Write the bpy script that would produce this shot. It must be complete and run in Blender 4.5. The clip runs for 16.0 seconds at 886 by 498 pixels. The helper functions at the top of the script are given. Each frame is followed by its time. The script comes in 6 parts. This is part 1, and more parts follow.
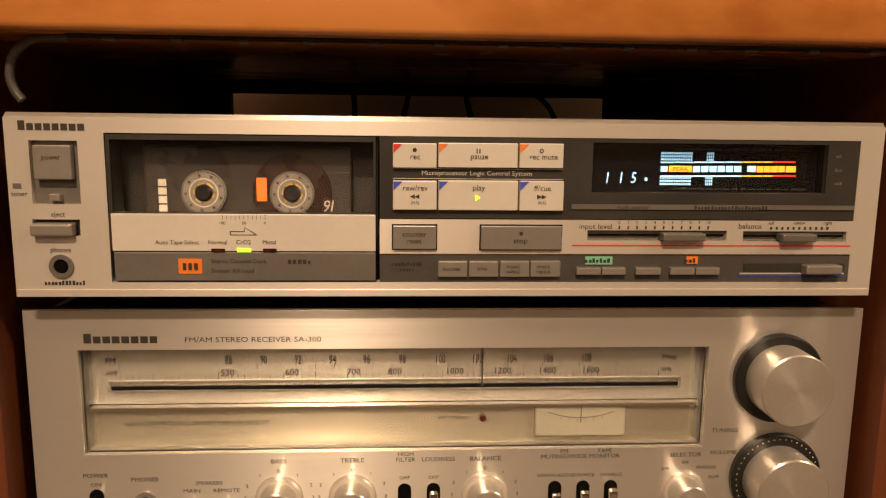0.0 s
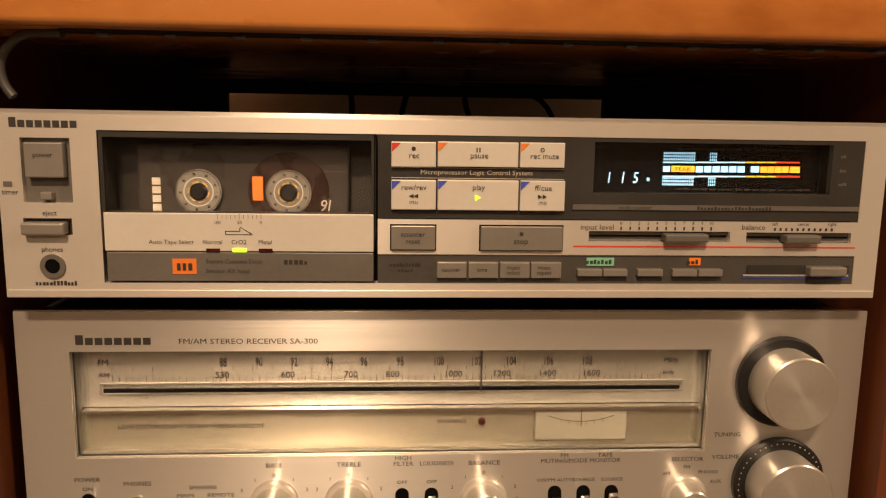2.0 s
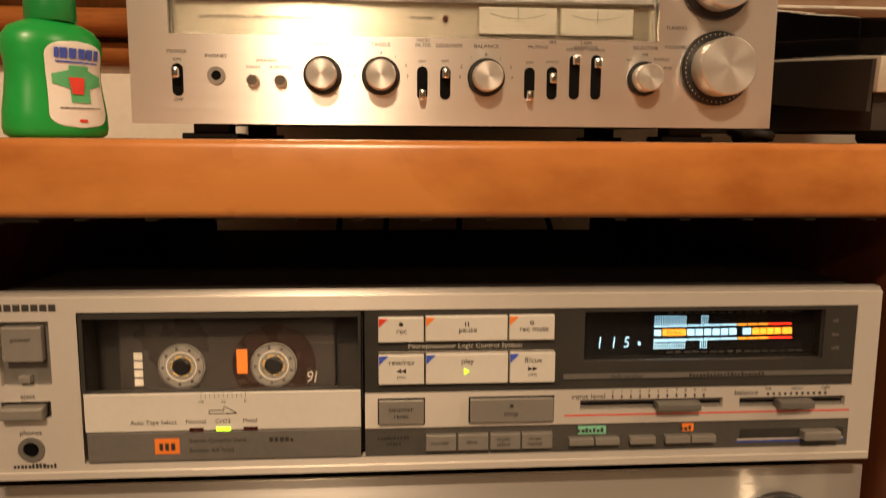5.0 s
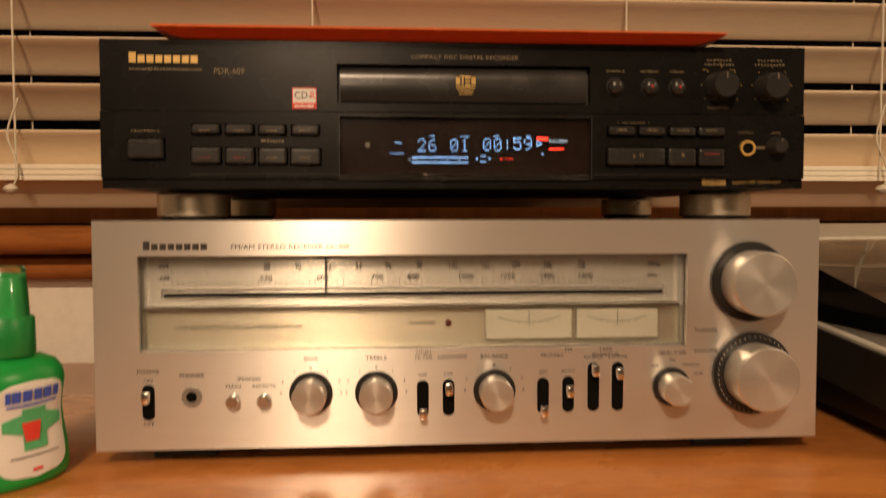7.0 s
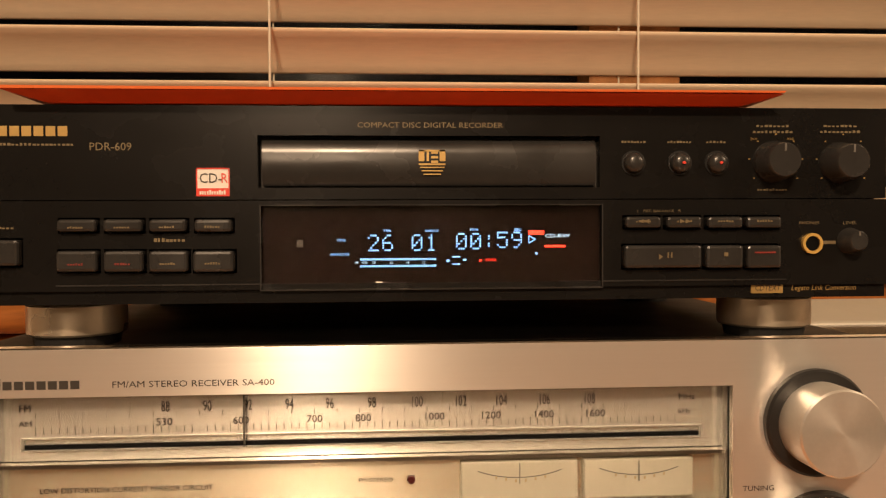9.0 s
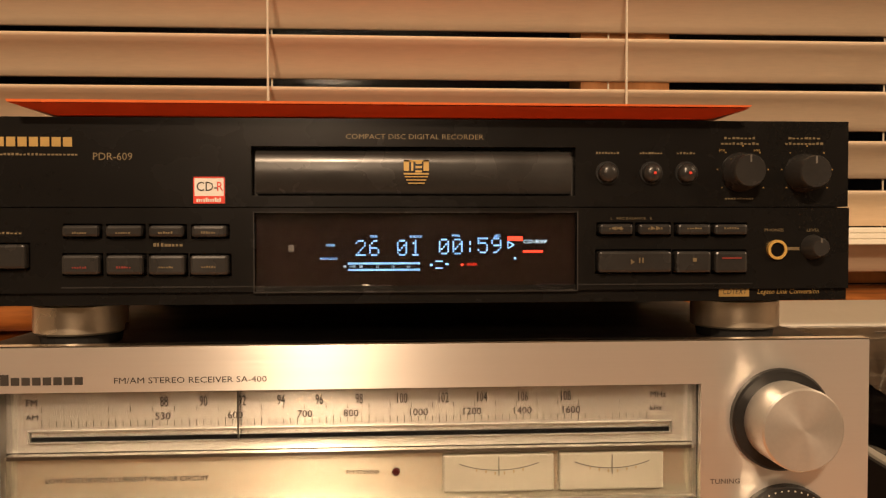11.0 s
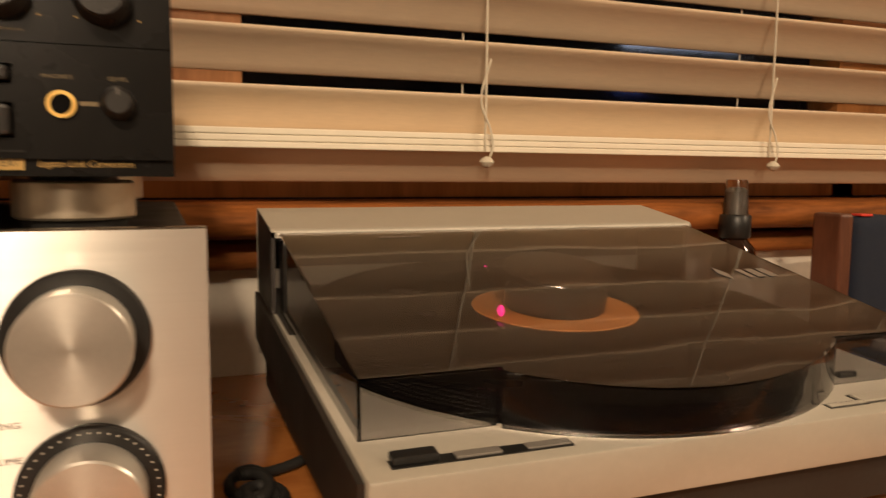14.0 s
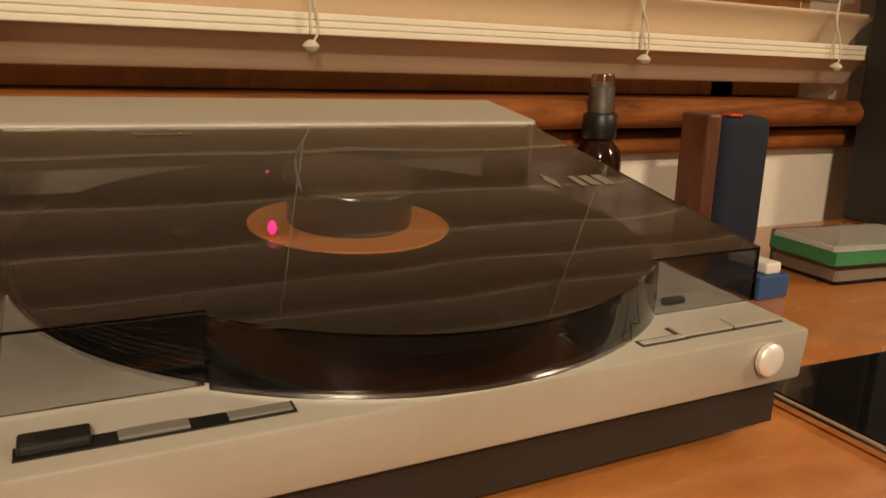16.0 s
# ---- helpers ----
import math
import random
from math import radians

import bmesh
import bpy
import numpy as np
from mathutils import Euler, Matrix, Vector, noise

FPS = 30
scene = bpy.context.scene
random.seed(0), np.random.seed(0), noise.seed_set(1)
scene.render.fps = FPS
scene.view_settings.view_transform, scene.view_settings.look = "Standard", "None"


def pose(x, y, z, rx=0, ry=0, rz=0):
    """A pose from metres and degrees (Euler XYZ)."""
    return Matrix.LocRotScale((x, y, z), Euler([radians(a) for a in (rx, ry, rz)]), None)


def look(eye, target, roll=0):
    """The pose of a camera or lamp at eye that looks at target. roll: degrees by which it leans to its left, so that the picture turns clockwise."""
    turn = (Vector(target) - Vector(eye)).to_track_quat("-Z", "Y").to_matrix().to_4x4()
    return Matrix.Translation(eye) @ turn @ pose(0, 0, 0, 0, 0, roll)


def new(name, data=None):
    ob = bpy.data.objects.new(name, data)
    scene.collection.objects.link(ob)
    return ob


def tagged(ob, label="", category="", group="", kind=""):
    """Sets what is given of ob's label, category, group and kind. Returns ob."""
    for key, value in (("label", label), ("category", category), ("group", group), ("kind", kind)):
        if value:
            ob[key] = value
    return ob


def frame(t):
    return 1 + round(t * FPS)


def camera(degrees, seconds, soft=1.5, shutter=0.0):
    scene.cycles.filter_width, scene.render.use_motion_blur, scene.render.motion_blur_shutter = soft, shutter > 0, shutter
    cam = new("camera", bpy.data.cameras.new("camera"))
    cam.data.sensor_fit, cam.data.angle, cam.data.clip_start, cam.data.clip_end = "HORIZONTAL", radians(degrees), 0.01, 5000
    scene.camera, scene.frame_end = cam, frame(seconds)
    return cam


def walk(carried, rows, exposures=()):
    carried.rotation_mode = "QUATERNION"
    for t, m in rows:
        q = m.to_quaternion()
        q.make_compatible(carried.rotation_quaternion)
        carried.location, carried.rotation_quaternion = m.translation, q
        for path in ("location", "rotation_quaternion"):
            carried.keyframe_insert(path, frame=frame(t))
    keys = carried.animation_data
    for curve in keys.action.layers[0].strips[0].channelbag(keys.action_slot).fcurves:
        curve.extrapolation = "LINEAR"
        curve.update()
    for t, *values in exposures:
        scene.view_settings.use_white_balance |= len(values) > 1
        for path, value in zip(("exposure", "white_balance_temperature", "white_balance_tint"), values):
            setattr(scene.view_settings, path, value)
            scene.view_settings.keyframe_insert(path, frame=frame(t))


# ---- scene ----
cam = camera(60.6, 16.0, soft=1.2, shutter=0.5)
METRES, EYE, TILT, LEAN, TURN = 0.765, 0.669, 0.0, 0.0, -3.5
PATH = [
    (0, (-0.002, -0.015, 0.695), (0.12, 1.954, 0.369), 0.7),
    (0.5, (0.001, -0.015, 0.692), (0.124, 1.958, 0.388), 0.7),
    (1, (0.0, -0.013, 0.692), (0.128, 1.957, 0.374), 0.7),
    (1.5, (-0.002, -0.012, 0.691), (0.125, 1.96, 0.379), 0.8),
    (2, (-0.003, -0.009, 0.693), (0.129, 1.961, 0.374), 0.9),
    (2.5, (0.003, -0.011, 0.693), (0.137, 1.96, 0.382), 0.7),
    (3, (0.003, -0.009, 0.694), (0.147, 1.962, 0.386), 0.7),
    (3.2, (0.003, -0.007, 0.695), (0.149, 1.964, 0.388), 0.6),
    (5.3, (-0.003, 0.013, 0.782), (0.152, 1.989, 0.51), 0.4),
    (5.5, (-0.004, 0.017, 0.792), (0.149, 1.996, 0.546), 0.4),
    (6, (-0.003, 0.031, 0.826), (0.153, 2.015, 0.624), 0.6),
    (6.1, (-0.004, 0.034, 0.836), (0.16, 2.017, 0.635), 0.3),
    (6.5, (0.003, 0.054, 0.865), (0.144, 2.044, 0.732), 0.2),
    (7, (0.007, 0.079, 0.915), (0.141, 2.073, 0.822), -0.1),
    (7.5, (0.009, 0.121, 0.945), (0.14, 2.116, 0.907), -0.5),
    (8, (0.014, 0.165, 0.959), (0.127, 2.162, 0.933), -0.8),
    (8.5, (0.025, 0.195, 0.956), (0.141, 2.191, 0.92), -0.6),
    (9, (0.035, 0.197, 0.961), (0.159, 2.193, 0.914), -0.3),
    (11.5, (0.048, 0.175, 0.965), (0.164, 2.171, 0.911), -0.1),
    (12, (0.086, 0.195, 0.957), (0.296, 2.183, 0.895), 0.0),
    (12.5, (0.132, 0.219, 0.949), (0.458, 2.189, 0.829), 0.3),
    (13, (0.175, 0.229, 0.947), (0.651, 2.167, 0.809), 0.5),
    (13.5, (0.216, 0.229, 0.941), (0.819, 2.13, 0.791), 0.1),
    (14, (0.253, 0.238, 0.934), (0.957, 2.099, 0.723), 0.6),
    (14.5, (0.282, 0.258, 0.931), (1.064, 2.081, 0.674), 0.4),
    (15, (0.316, 0.275, 0.938), (1.155, 2.065, 0.635), 0.5),
    (15.5, (0.337, 0.281, 0.932), (1.226, 2.034, 0.563), 1.0),
    (16, (0.348, 0.285, 0.928), (1.242, 2.013, 0.461), 1.7),
]
walk(cam, [(t, look(eye, target, roll)) for t, eye, target, roll in PATH],
     exposures=[(0.0, 0.07, 6650, 12), (3.2, 0.07, 6650, 12), (5.3, -0.05, 6500, 8), (6.0, -0.23, 6500, 7), (7.0, -0.33, 6500, 9), (8.0, 0.10, 6450, 10),
                (9.0, 0.12, 6500, 10), (11.5, 0.09, 6500, 10), (13.5, 0.02, 6200, 8), (15.0, -0.05, 5800, 0), (16.0, -0.08, 5750, 0)])

# ---- light: a warm two-bulb ceiling lamp, a smaller lamp and an added low light in a closed room at night ----
world = bpy.data.worlds.new("night")
world.use_nodes = True
world.node_tree.nodes["Background"].inputs[0].default_value = (0.10, 0.14, 0.30, 1)
world.node_tree.nodes["Background"].inputs[1].default_value = 0.02
scene.world = world


def lamp(name, eye, target, power, size, color):
    data = bpy.data.lights.new(name, "AREA")
    data.shape, data.size, data.energy, data.color = "DISK", size, power, color
    ob = new(name, data)
    ob.matrix_world = look(eye, target)
    return ob


WARM = (1.0, 0.70, 0.447)
lamp("ceiling_lamp_light", (-0.15, -1.45, 2.30), (0.1, 0.4, 0.75), 24.0, 0.11, WARM)
lamp("ceiling_lamp_light", (-0.31, -1.45, 2.30), (0.1, 0.4, 0.75), 24.0, 0.11, WARM)
# unseen low light, added for the bright streak on the upper receiver
lamp("low_streak_light", (-0.25, -1.55, 1.52), (0.1, 0.5, 0.85), 6.0, 0.16, WARM)
lamp("second_lamp_light", (2.05, -0.60, 2.05), (0.8, 0.6, 0.8), 18.0, 0.25, WARM)


# ---- materials ----
def material(name, color, rough=0.5, metal=0.0, vary=0.06, grain=40.0, bump=0.0, stretch=(1, 1, 1), spec=0.5,
             aniso=0.0, turned=False, glow=0.0, random_tint=0.0, coat=0.0, rough_vary=0.08):
    m = bpy.data.materials.new(name)
    m.use_nodes = True
    nt = m.node_tree
    N, L = nt.nodes, nt.links
    b = N["Principled BSDF"]
    b.inputs["Roughness"].default_value = rough
    b.inputs["Metallic"].default_value = metal
    b.inputs["Specular IOR Level"].default_value = spec
    b.inputs["Coat Weight"].default_value = coat
    b.inputs["Base Color"].default_value = (*color, 1)
    if glow:
        b.inputs["Emission Color"].default_value = (*color, 1)
        b.inputs["Emission Strength"].default_value = glow
        return m
    tc = N.new("ShaderNodeTexCoord")
    mp = N.new("ShaderNodeMapping")
    mp.inputs["Scale"].default_value = stretch
    L.new(tc.outputs["Object"], mp.inputs[0])
    fine, broad = N.new("ShaderNodeTexNoise"), N.new("ShaderNodeTexNoise")
    fine.inputs["Scale"].default_value, broad.inputs["Scale"].default_value = grain * 8, grain * 0.5
    fine.inputs["Detail"].default_value = 4
    broad.inputs["Detail"].default_value = 5
    for n in (fine, broad):
        L.new(mp.outputs[0], n.inputs["Vector"])
    mix = N.new("ShaderNodeMath")
    mix.operation = "ADD"
    L.new(fine.outputs[0], mix.inputs[0])
    L.new(broad.outputs[0], mix.inputs[1])
    ramp = N.new("ShaderNodeMapRange")
    ramp.inputs[1].default_value, ramp.inputs[2].default_value = 0.6, 1.4
    ramp.inputs[3].default_value, ramp.inputs[4].default_value = 1 - vary * 2, 1 + vary * 2
    L.new(mix.outputs[0], ramp.inputs[0])
    mul = N.new("ShaderNodeVectorMath")
    mul.operation = "SCALE"
    mul.inputs[0].default_value = color
    L.new(ramp.outputs[0], mul.inputs["Scale"])
    last = mul.outputs[0]
    if random_tint:
        oi = N.new("ShaderNodeObjectInfo")
        r2 = N.new("ShaderNodeMapRange")
        r2.inputs[3].default_value, r2.inputs[4].default_value = 1 - random_tint, 1 + random_tint
        L.new(oi.outputs["Random"], r2.inputs[0])
        m2 = N.new("ShaderNodeVectorMath")
        m2.operation = "SCALE"
        L.new(last, m2.inputs[0])
        L.new(r2.outputs[0], m2.inputs["Scale"])
        last = m2.outputs[0]
    L.new(last, b.inputs["Base Color"])
    rr = N.new("ShaderNodeMapRange")
    rr.inputs[1].default_value, rr.inputs[2].default_value = 0.3, 0.7
    rr.inputs[3].default_value, rr.inputs[4].default_value = max(0.02, rough - rough_vary), min(1, rough + rough_vary)
    L.new(broad.outputs[0], rr.inputs[0])
    L.new(rr.outputs[0], b.inputs["Roughness"])
    if bump:
        bp = N.new("ShaderNodeBump")
        bp.inputs["Strength"].default_value = bump
        bp.inputs["Distance"].default_value = 0.0006
        L.new(fine.outputs[0], bp.inputs["Height"])
        L.new(bp.outputs[0], b.inputs["Normal"])
    if aniso:
        tg = N.new("ShaderNodeTangent")
        tg.direction_type = "RADIAL" if turned else "UV_MAP"
        if turned:
            tg.axis = "Y"
        L.new(tg.outputs[0], b.inputs["Tangent"])
        b.inputs["Anisotropic"].default_value = aniso
        b.inputs["Anisotropic Rotation"].default_value = 0.25
    return m


def wood(name, dark, light, rough=0.35, along=(1.5, 14, 14), coat=0.0, bump=0.08):
    m = bpy.data.materials.new(name)
    m.use_nodes = True
    N, L = m.node_tree.nodes, m.node_tree.links
    b = N["Principled BSDF"]
    b.inputs["Coat Weight"].default_value = coat
    b.inputs["Coat Roughness"].default_value = 0.17
    tc, mp = N.new("ShaderNodeTexCoord"), N.new("ShaderNodeMapping")
    mp.inputs["Scale"].default_value = along
    L.new(tc.outputs["Object"], mp.inputs[0])
    warp = N.new("ShaderNodeTexNoise")
    warp.inputs["Scale"].default_value, warp.inputs["Detail"].default_value = 2.2, 6
    warp.inputs["Distortion"].default_value = 1.2
    L.new(mp.outputs[0], warp.inputs["Vector"])
    fine = N.new("ShaderNodeTexNoise")
    fine.inputs["Scale"].default_value, fine.inputs["Detail"].default_value = 26, 5
    L.new(mp.outputs[0], fine.inputs["Vector"])
    blotch = N.new("ShaderNodeTexNoise")
    blotch.inputs["Scale"].default_value = 9
    L.new(tc.outputs["Object"], blotch.inputs["Vector"])
    add = N.new("ShaderNodeMath")
    add.operation = "MULTIPLY_ADD"
    add.inputs[1].default_value = 0.35
    L.new(fine.outputs[0], add.inputs[0])
    L.new(warp.outputs[0], add.inputs[2])
    add2 = N.new("ShaderNodeMath")
    add2.operation = "MULTIPLY_ADD"
    add2.inputs[1].default_value = 0.4
    L.new(blotch.outputs[0], add2.inputs[0])
    L.new(add.outputs[0], add2.inputs[2])
    ramp = N.new("ShaderNodeValToRGB")
    ramp.color_ramp.elements[0].position, ramp.color_ramp.elements[0].color = 0.62, (*dark, 1)
    ramp.color_ramp.elements[1].position, ramp.color_ramp.elements[1].color = 1.12 - 0.12, (*light, 1)
    L.new(add2.outputs[0], ramp.inputs[0])
    L.new(ramp.outputs[0], b.inputs["Base Color"])
    rr = N.new("ShaderNodeMapRange")
    rr.inputs[3].default_value, rr.inputs[4].default_value = rough - 0.08, rough + 0.12
    L.new(warp.outputs[0], rr.inputs[0])
    L.new(rr.outputs[0], b.inputs["Roughness"])
    bp = N.new("ShaderNodeBump")
    bp.inputs["Strength"].default_value, bp.inputs["Distance"].default_value = bump, 0.0005
    L.new(fine.outputs[0], bp.inputs["Height"])
    L.new(bp.outputs[0], b.inputs["Normal"])
    return m


def glass(name, color, rough=0.02, ior=1.45):
    m = bpy.data.materials.new(name)
    m.use_nodes = True
    b = m.node_tree.nodes["Principled BSDF"]
    b.inputs["Base Color"].default_value = (*color, 1)
    b.inputs["Transmission Weight"].default_value = 1
    b.inputs["Roughness"].default_value = rough
    b.inputs["IOR"].default_value = ior
    return m


BRUSHED = material("brushed_aluminium", (0.80, 0.775, 0.73), 0.32, 0.71, 0.010, 6, 0.015, (3, 3, 260), aniso=0.95, rough_vary=0.02)
SATIN = material("satin_silver_panel", (0.74, 0.695, 0.635), 0.38, 0.50, 0.012, 20, 0.02, aniso=0.7, rough_vary=0.03)
SILVER_PAINT = material("silver_grey_paint", (0.50, 0.47, 0.40), 0.40, 0.25, 0.02, 30, 0.05)
TURNED = material("turned_aluminium", (0.78, 0.755, 0.70), 0.34, 0.78, 0.02, 60, 0.0, aniso=0.6, turned=True, rough_vary=0.03)
CHROME = material("chrome", (0.85, 0.83, 0.80), 0.14, 1.0, 0.01, 40, rough_vary=0.05)
GOLD = material("gold_plate", (0.95, 0.62, 0.18), 0.38, 0.6, 0.02, 40)
# whitish button metal: the lamp's glint is put into the colour
BUTTON_GLINT = material("button_glint", (0.92, 0.90, 0.86), 0.40, 0.35, 0.01, 40, rough_vary=0.03)
FOOT_METAL = material("champagne_metal", (0.74, 0.64, 0.50), 0.32, 0.8, 0.03, 40)
BLACK_PANEL = material("black_brushed_panel", (0.0075, 0.007, 0.0066), 0.27, 0.0, 0.03, 60, 0.02, spec=0.24, rough_vary=0.03)
BLACK_PLASTIC = material("black_plastic", (0.012, 0.012, 0.012), 0.38, 0.0, 0.10, 60, 0.06)
BLACK_MATT = material("black_matt_steel", (0.022, 0.019, 0.016), 0.55, 0.0, 0.15, 60, 0.15)
BLACK_BUTTON = material("black_satin_button", (0.026, 0.025, 0.024), 0.26, 0.0, 0.06, 60, 0.03)
DARK_TRIM = material("dark_grey_trim", (0.085, 0.080, 0.073), 0.42, 0.2, 0.05, 40, 0.04)
CHARCOAL = material("charcoal_plastic", (0.034, 0.032, 0.029), 0.42, 0.0, 0.06, 60, 0.05)
GREY_TRIM = material("grey_trim", (0.17, 0.16, 0.145), 0.42, 0.3, 0.05, 40, 0.04)
GREY_KEY = material("grey_metal_key", (0.30, 0.282, 0.255), 0.36, 0.40, 0.03, 40, 0.03)
IVORY_KEY = material("ivory_key", (0.68, 0.65, 0.59), 0.38, 0.1, 0.02, 40, 0.03)
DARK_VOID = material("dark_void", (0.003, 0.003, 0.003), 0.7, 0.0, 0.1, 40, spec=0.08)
SCALE_METAL = material("dial_scale_metal", (0.64, 0.615, 0.56), 0.23, 0.78, 0.012, 10, 0.01, (3, 3, 120), aniso=0.95, rough_vary=0.02)
SCALE_GOLD = material("dial_lower_metal", (0.59, 0.55, 0.44), 0.25, 0.84, 0.012, 10, 0.01, (3, 3, 120), aniso=0.95, rough_vary=0.02)
METER_FACE = material("meter_face", (0.235, 0.22, 0.178), 0.45, 0.0, 0.02, 30)
INK = material("dark_ink", (0.035, 0.030, 0.026), 0.6, 0.0, 0.05, 60)
WHITE_INK = material("white_ink", (0.62, 0.58, 0.50), 0.5, 0.0, 0.03, 60)
GOLD_INK = material("gold_ink", (0.62, 0.42, 0.15), 0.35, 0.6, 0.03, 60)
DIM_INK = material("dim_gold_ink", (0.20, 0.155, 0.085), 0.45, 0.3, 0.03, 60)
DARK_RED_INK = material("dark_red_ink", (0.20, 0.025, 0.018), 0.5, 0.0, 0.03, 60)
RED_INK = material("red_ink", (0.70, 0.05, 0.03), 0.5, 0.0, 0.03, 60)
BLUE_INK = material("blue_ink", (0.05, 0.10, 0.55), 0.5, 0.0, 0.03, 60)
ORANGE_INK = material("orange_ink", (0.85, 0.22, 0.03), 0.5, 0.0, 0.03, 60)
MINT_INK = material("mint_ink", (0.20, 0.55, 0.36), 0.5, 0.0, 0.03, 60)
WHITE_LABEL = material("white_label", (0.78, 0.76, 0.72), 0.45, 0.0, 0.02, 60)
VFD_BLUE = material("vfd_blue", (0.16, 0.42, 1.0), glow=0.95)
VFD_PALE = material("vfd_pale_blue", (0.36, 0.70, 1.0), glow=0.80)
VFD_DIM = material("vfd_dim_blue", (0.35, 0.62, 1.0), glow=0.55)
VFD_ORANGE = material("vfd_amber", (1.0, 0.36, 0.03), glow=0.95)
VFD_RED = material("vfd_red", (1.0, 0.035, 0.015), glow=0.8)
LED_GREEN = material("led_green", (0.55, 1.0, 0.03), glow=1.6)
PINK_GLOW = material("pink_glow", (1.0, 0.02, 0.22), glow=3.0)
LED_OFF = material("led_dark_red", (0.05, 0.008, 0.008), 0.25, 0.0, 0.02, 60)
DISPLAY_BLACK = material("display_black", (0.004, 0.004, 0.005), 0.12, 0.0, 0.05, 30, rough_vary=0.03)
TABLET_GLASS = material("tablet_glass", (0.006, 0.006, 0.007), 0.05, 0.0, 0.02, 10, spec=0.7, rough_vary=0.01)
DISPLAY_BROWN = material("display_brown_black", (0.006, 0.0028, 0.0025), 0.12, 0.0, 0.05, 30, rough_vary=0.03)
WINDOW_GLASS = glass("dial_glass", (0.97, 0.98, 0.97), 0.01, 1.3)
SMOKE_WINDOW = glass("smoked_window", (0.82, 0.81, 0.80), 0.02, 1.35)
PANE_GLASS = glass("window_pane", (0.9, 0.9, 0.9), 0.12, 1.2)
LID_ACRYLIC = glass("smoked_acrylic", (0.37, 0.36, 0.365), 0.004, 1.38)
# the moulded sheet is not quite flat
_n, _l = LID_ACRYLIC.node_tree.nodes, LID_ACRYLIC.node_tree.links
_c, _w, _b = _n.new("ShaderNodeTexCoord"), _n.new("ShaderNodeTexNoise"), _n.new("ShaderNodeBump")
_w.inputs["Scale"].default_value, _w.inputs["Detail"].default_value = 9.0, 1.0
_b.inputs["Strength"].default_value, _b.inputs["Distance"].default_value = 1.0, 0.0006
_l.new(_c.outputs["Object"], _w.inputs["Vector"])
_l.new(_w.outputs[0], _b.inputs["Height"])
_l.new(_b.outputs[0], _n["Principled BSDF"].inputs["Normal"])
CLAMP_CLEAR = glass("clamp_clear_plastic", (0.72, 0.72, 0.74), 0.03, 1.45)
CLEAR = glass("clear_plastic", (0.9, 0.9, 0.9), 0.05, 1.4)
CASSETTE_SMOKE = material("cassette_shell", (0.050, 0.044, 0.040), 0.30, 0.0, 0.06, 60)
TAPE_BROWN = material("tape_brown", (0.036, 0.021, 0.017), 0.28, 0.0, 0.05, 200)
HUB_CLEAR = material("hub_plastic", (0.22, 0.21, 0.19), 0.35, 0.0, 0.22, 160, 0.15)
DESK_WOOD = wood("honey_desk_wood", (0.36, 0.115, 0.024), (0.60, 0.235, 0.060), 0.24, (2.0, 4, 4), coat=0.35, bump=0.03)
SIDE_WOOD = wood("red_brown_veneer", (0.085, 0.022, 0.008), (0.17, 0.050, 0.018), 0.38, (9, 9, 1.2))
SILL_WOOD = wood("sill_wood", (0.070, 0.022, 0.006), (0.36, 0.125, 0.030), 0.62, (1.6, 10, 10))
SILL_WOOD.node_tree.nodes["Principled BSDF"].inputs["Specular IOR Level"].default_value = 0.12
FRAME_WOOD = wood("window_frame_wood", (0.28, 0.11, 0.03), (0.50, 0.22, 0.07), 0.4, (10, 10, 1.2))
BRUSH_WOOD = wood("walnut_block", (0.06, 0.020, 0.010), (0.16, 0.060, 0.030), 0.42, (14, 14, 2))
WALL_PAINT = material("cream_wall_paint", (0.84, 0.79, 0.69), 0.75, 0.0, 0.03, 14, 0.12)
# for the unseen walls and ceiling, darkened to cut the bounce light
DIM_ROOM_PAINT = material("dim_room_paint", (0.44, 0.39, 0.33), 0.8, 0.0, 0.03, 6, 0.1)
# the blind's one cream twice: rail lightened for direct light, slats darkened for shade
LIT_RAIL_PAINT = material("lit_cream_rail", (0.88, 0.81, 0.66), 0.45, 0.0, 0.02, 8, 0.02)
SHADED_SLAT_PAINT = material("shaded_cream_slat", (0.70, 0.56, 0.405), 0.48, 0.0, 0.03, 8, 0.03, (1, 8, 8), random_tint=0.04)
CORD = material("cream_cord", (0.66, 0.60, 0.48), 0.8, 0.0, 0.06, 200, 0.2)
FLOOR_MAT = material("carpet", (0.14, 0.11, 0.085), 0.95, 0.0, 0.12, 30, 0.4)
NIGHT_GLASS = material("night_window_glass", (0.006, 0.007, 0.012), 0.06, 0.0, 0.02, 10, rough_vary=0.02)
BOUNCE_CARD_TOP = material("orange_bounce_card", (0.86, 0.20, 0.06), 0.30, 0.0, 0.04, 20, 0.02)
RED_SLEEVE = material("orange_red_card", (0.72, 0.085, 0.018), 0.45, 0.0, 0.04, 20, 0.04)
GREEN_PLASTIC = material("green_plastic", (0.012, 0.34, 0.055), 0.34, 0.0, 0.03, 20, 0.02, spec=0.5)
GREEN_CAP = material("green_cap", (0.012, 0.24, 0.05), 0.38, 0.0, 0.03, 20)
GREEN_CLEAR = glass("green_tinted_cap", (0.80, 0.94, 0.84), 0.10)
VINYL = material("black_vinyl", (0.005, 0.0047, 0.0045), 0.22, 0.0, 0.05, 60, spec=0.38)
LABEL_PAPER = material("orange_label_paper", (0.66, 0.24, 0.045), 0.6, 0.0, 0.05, 30)
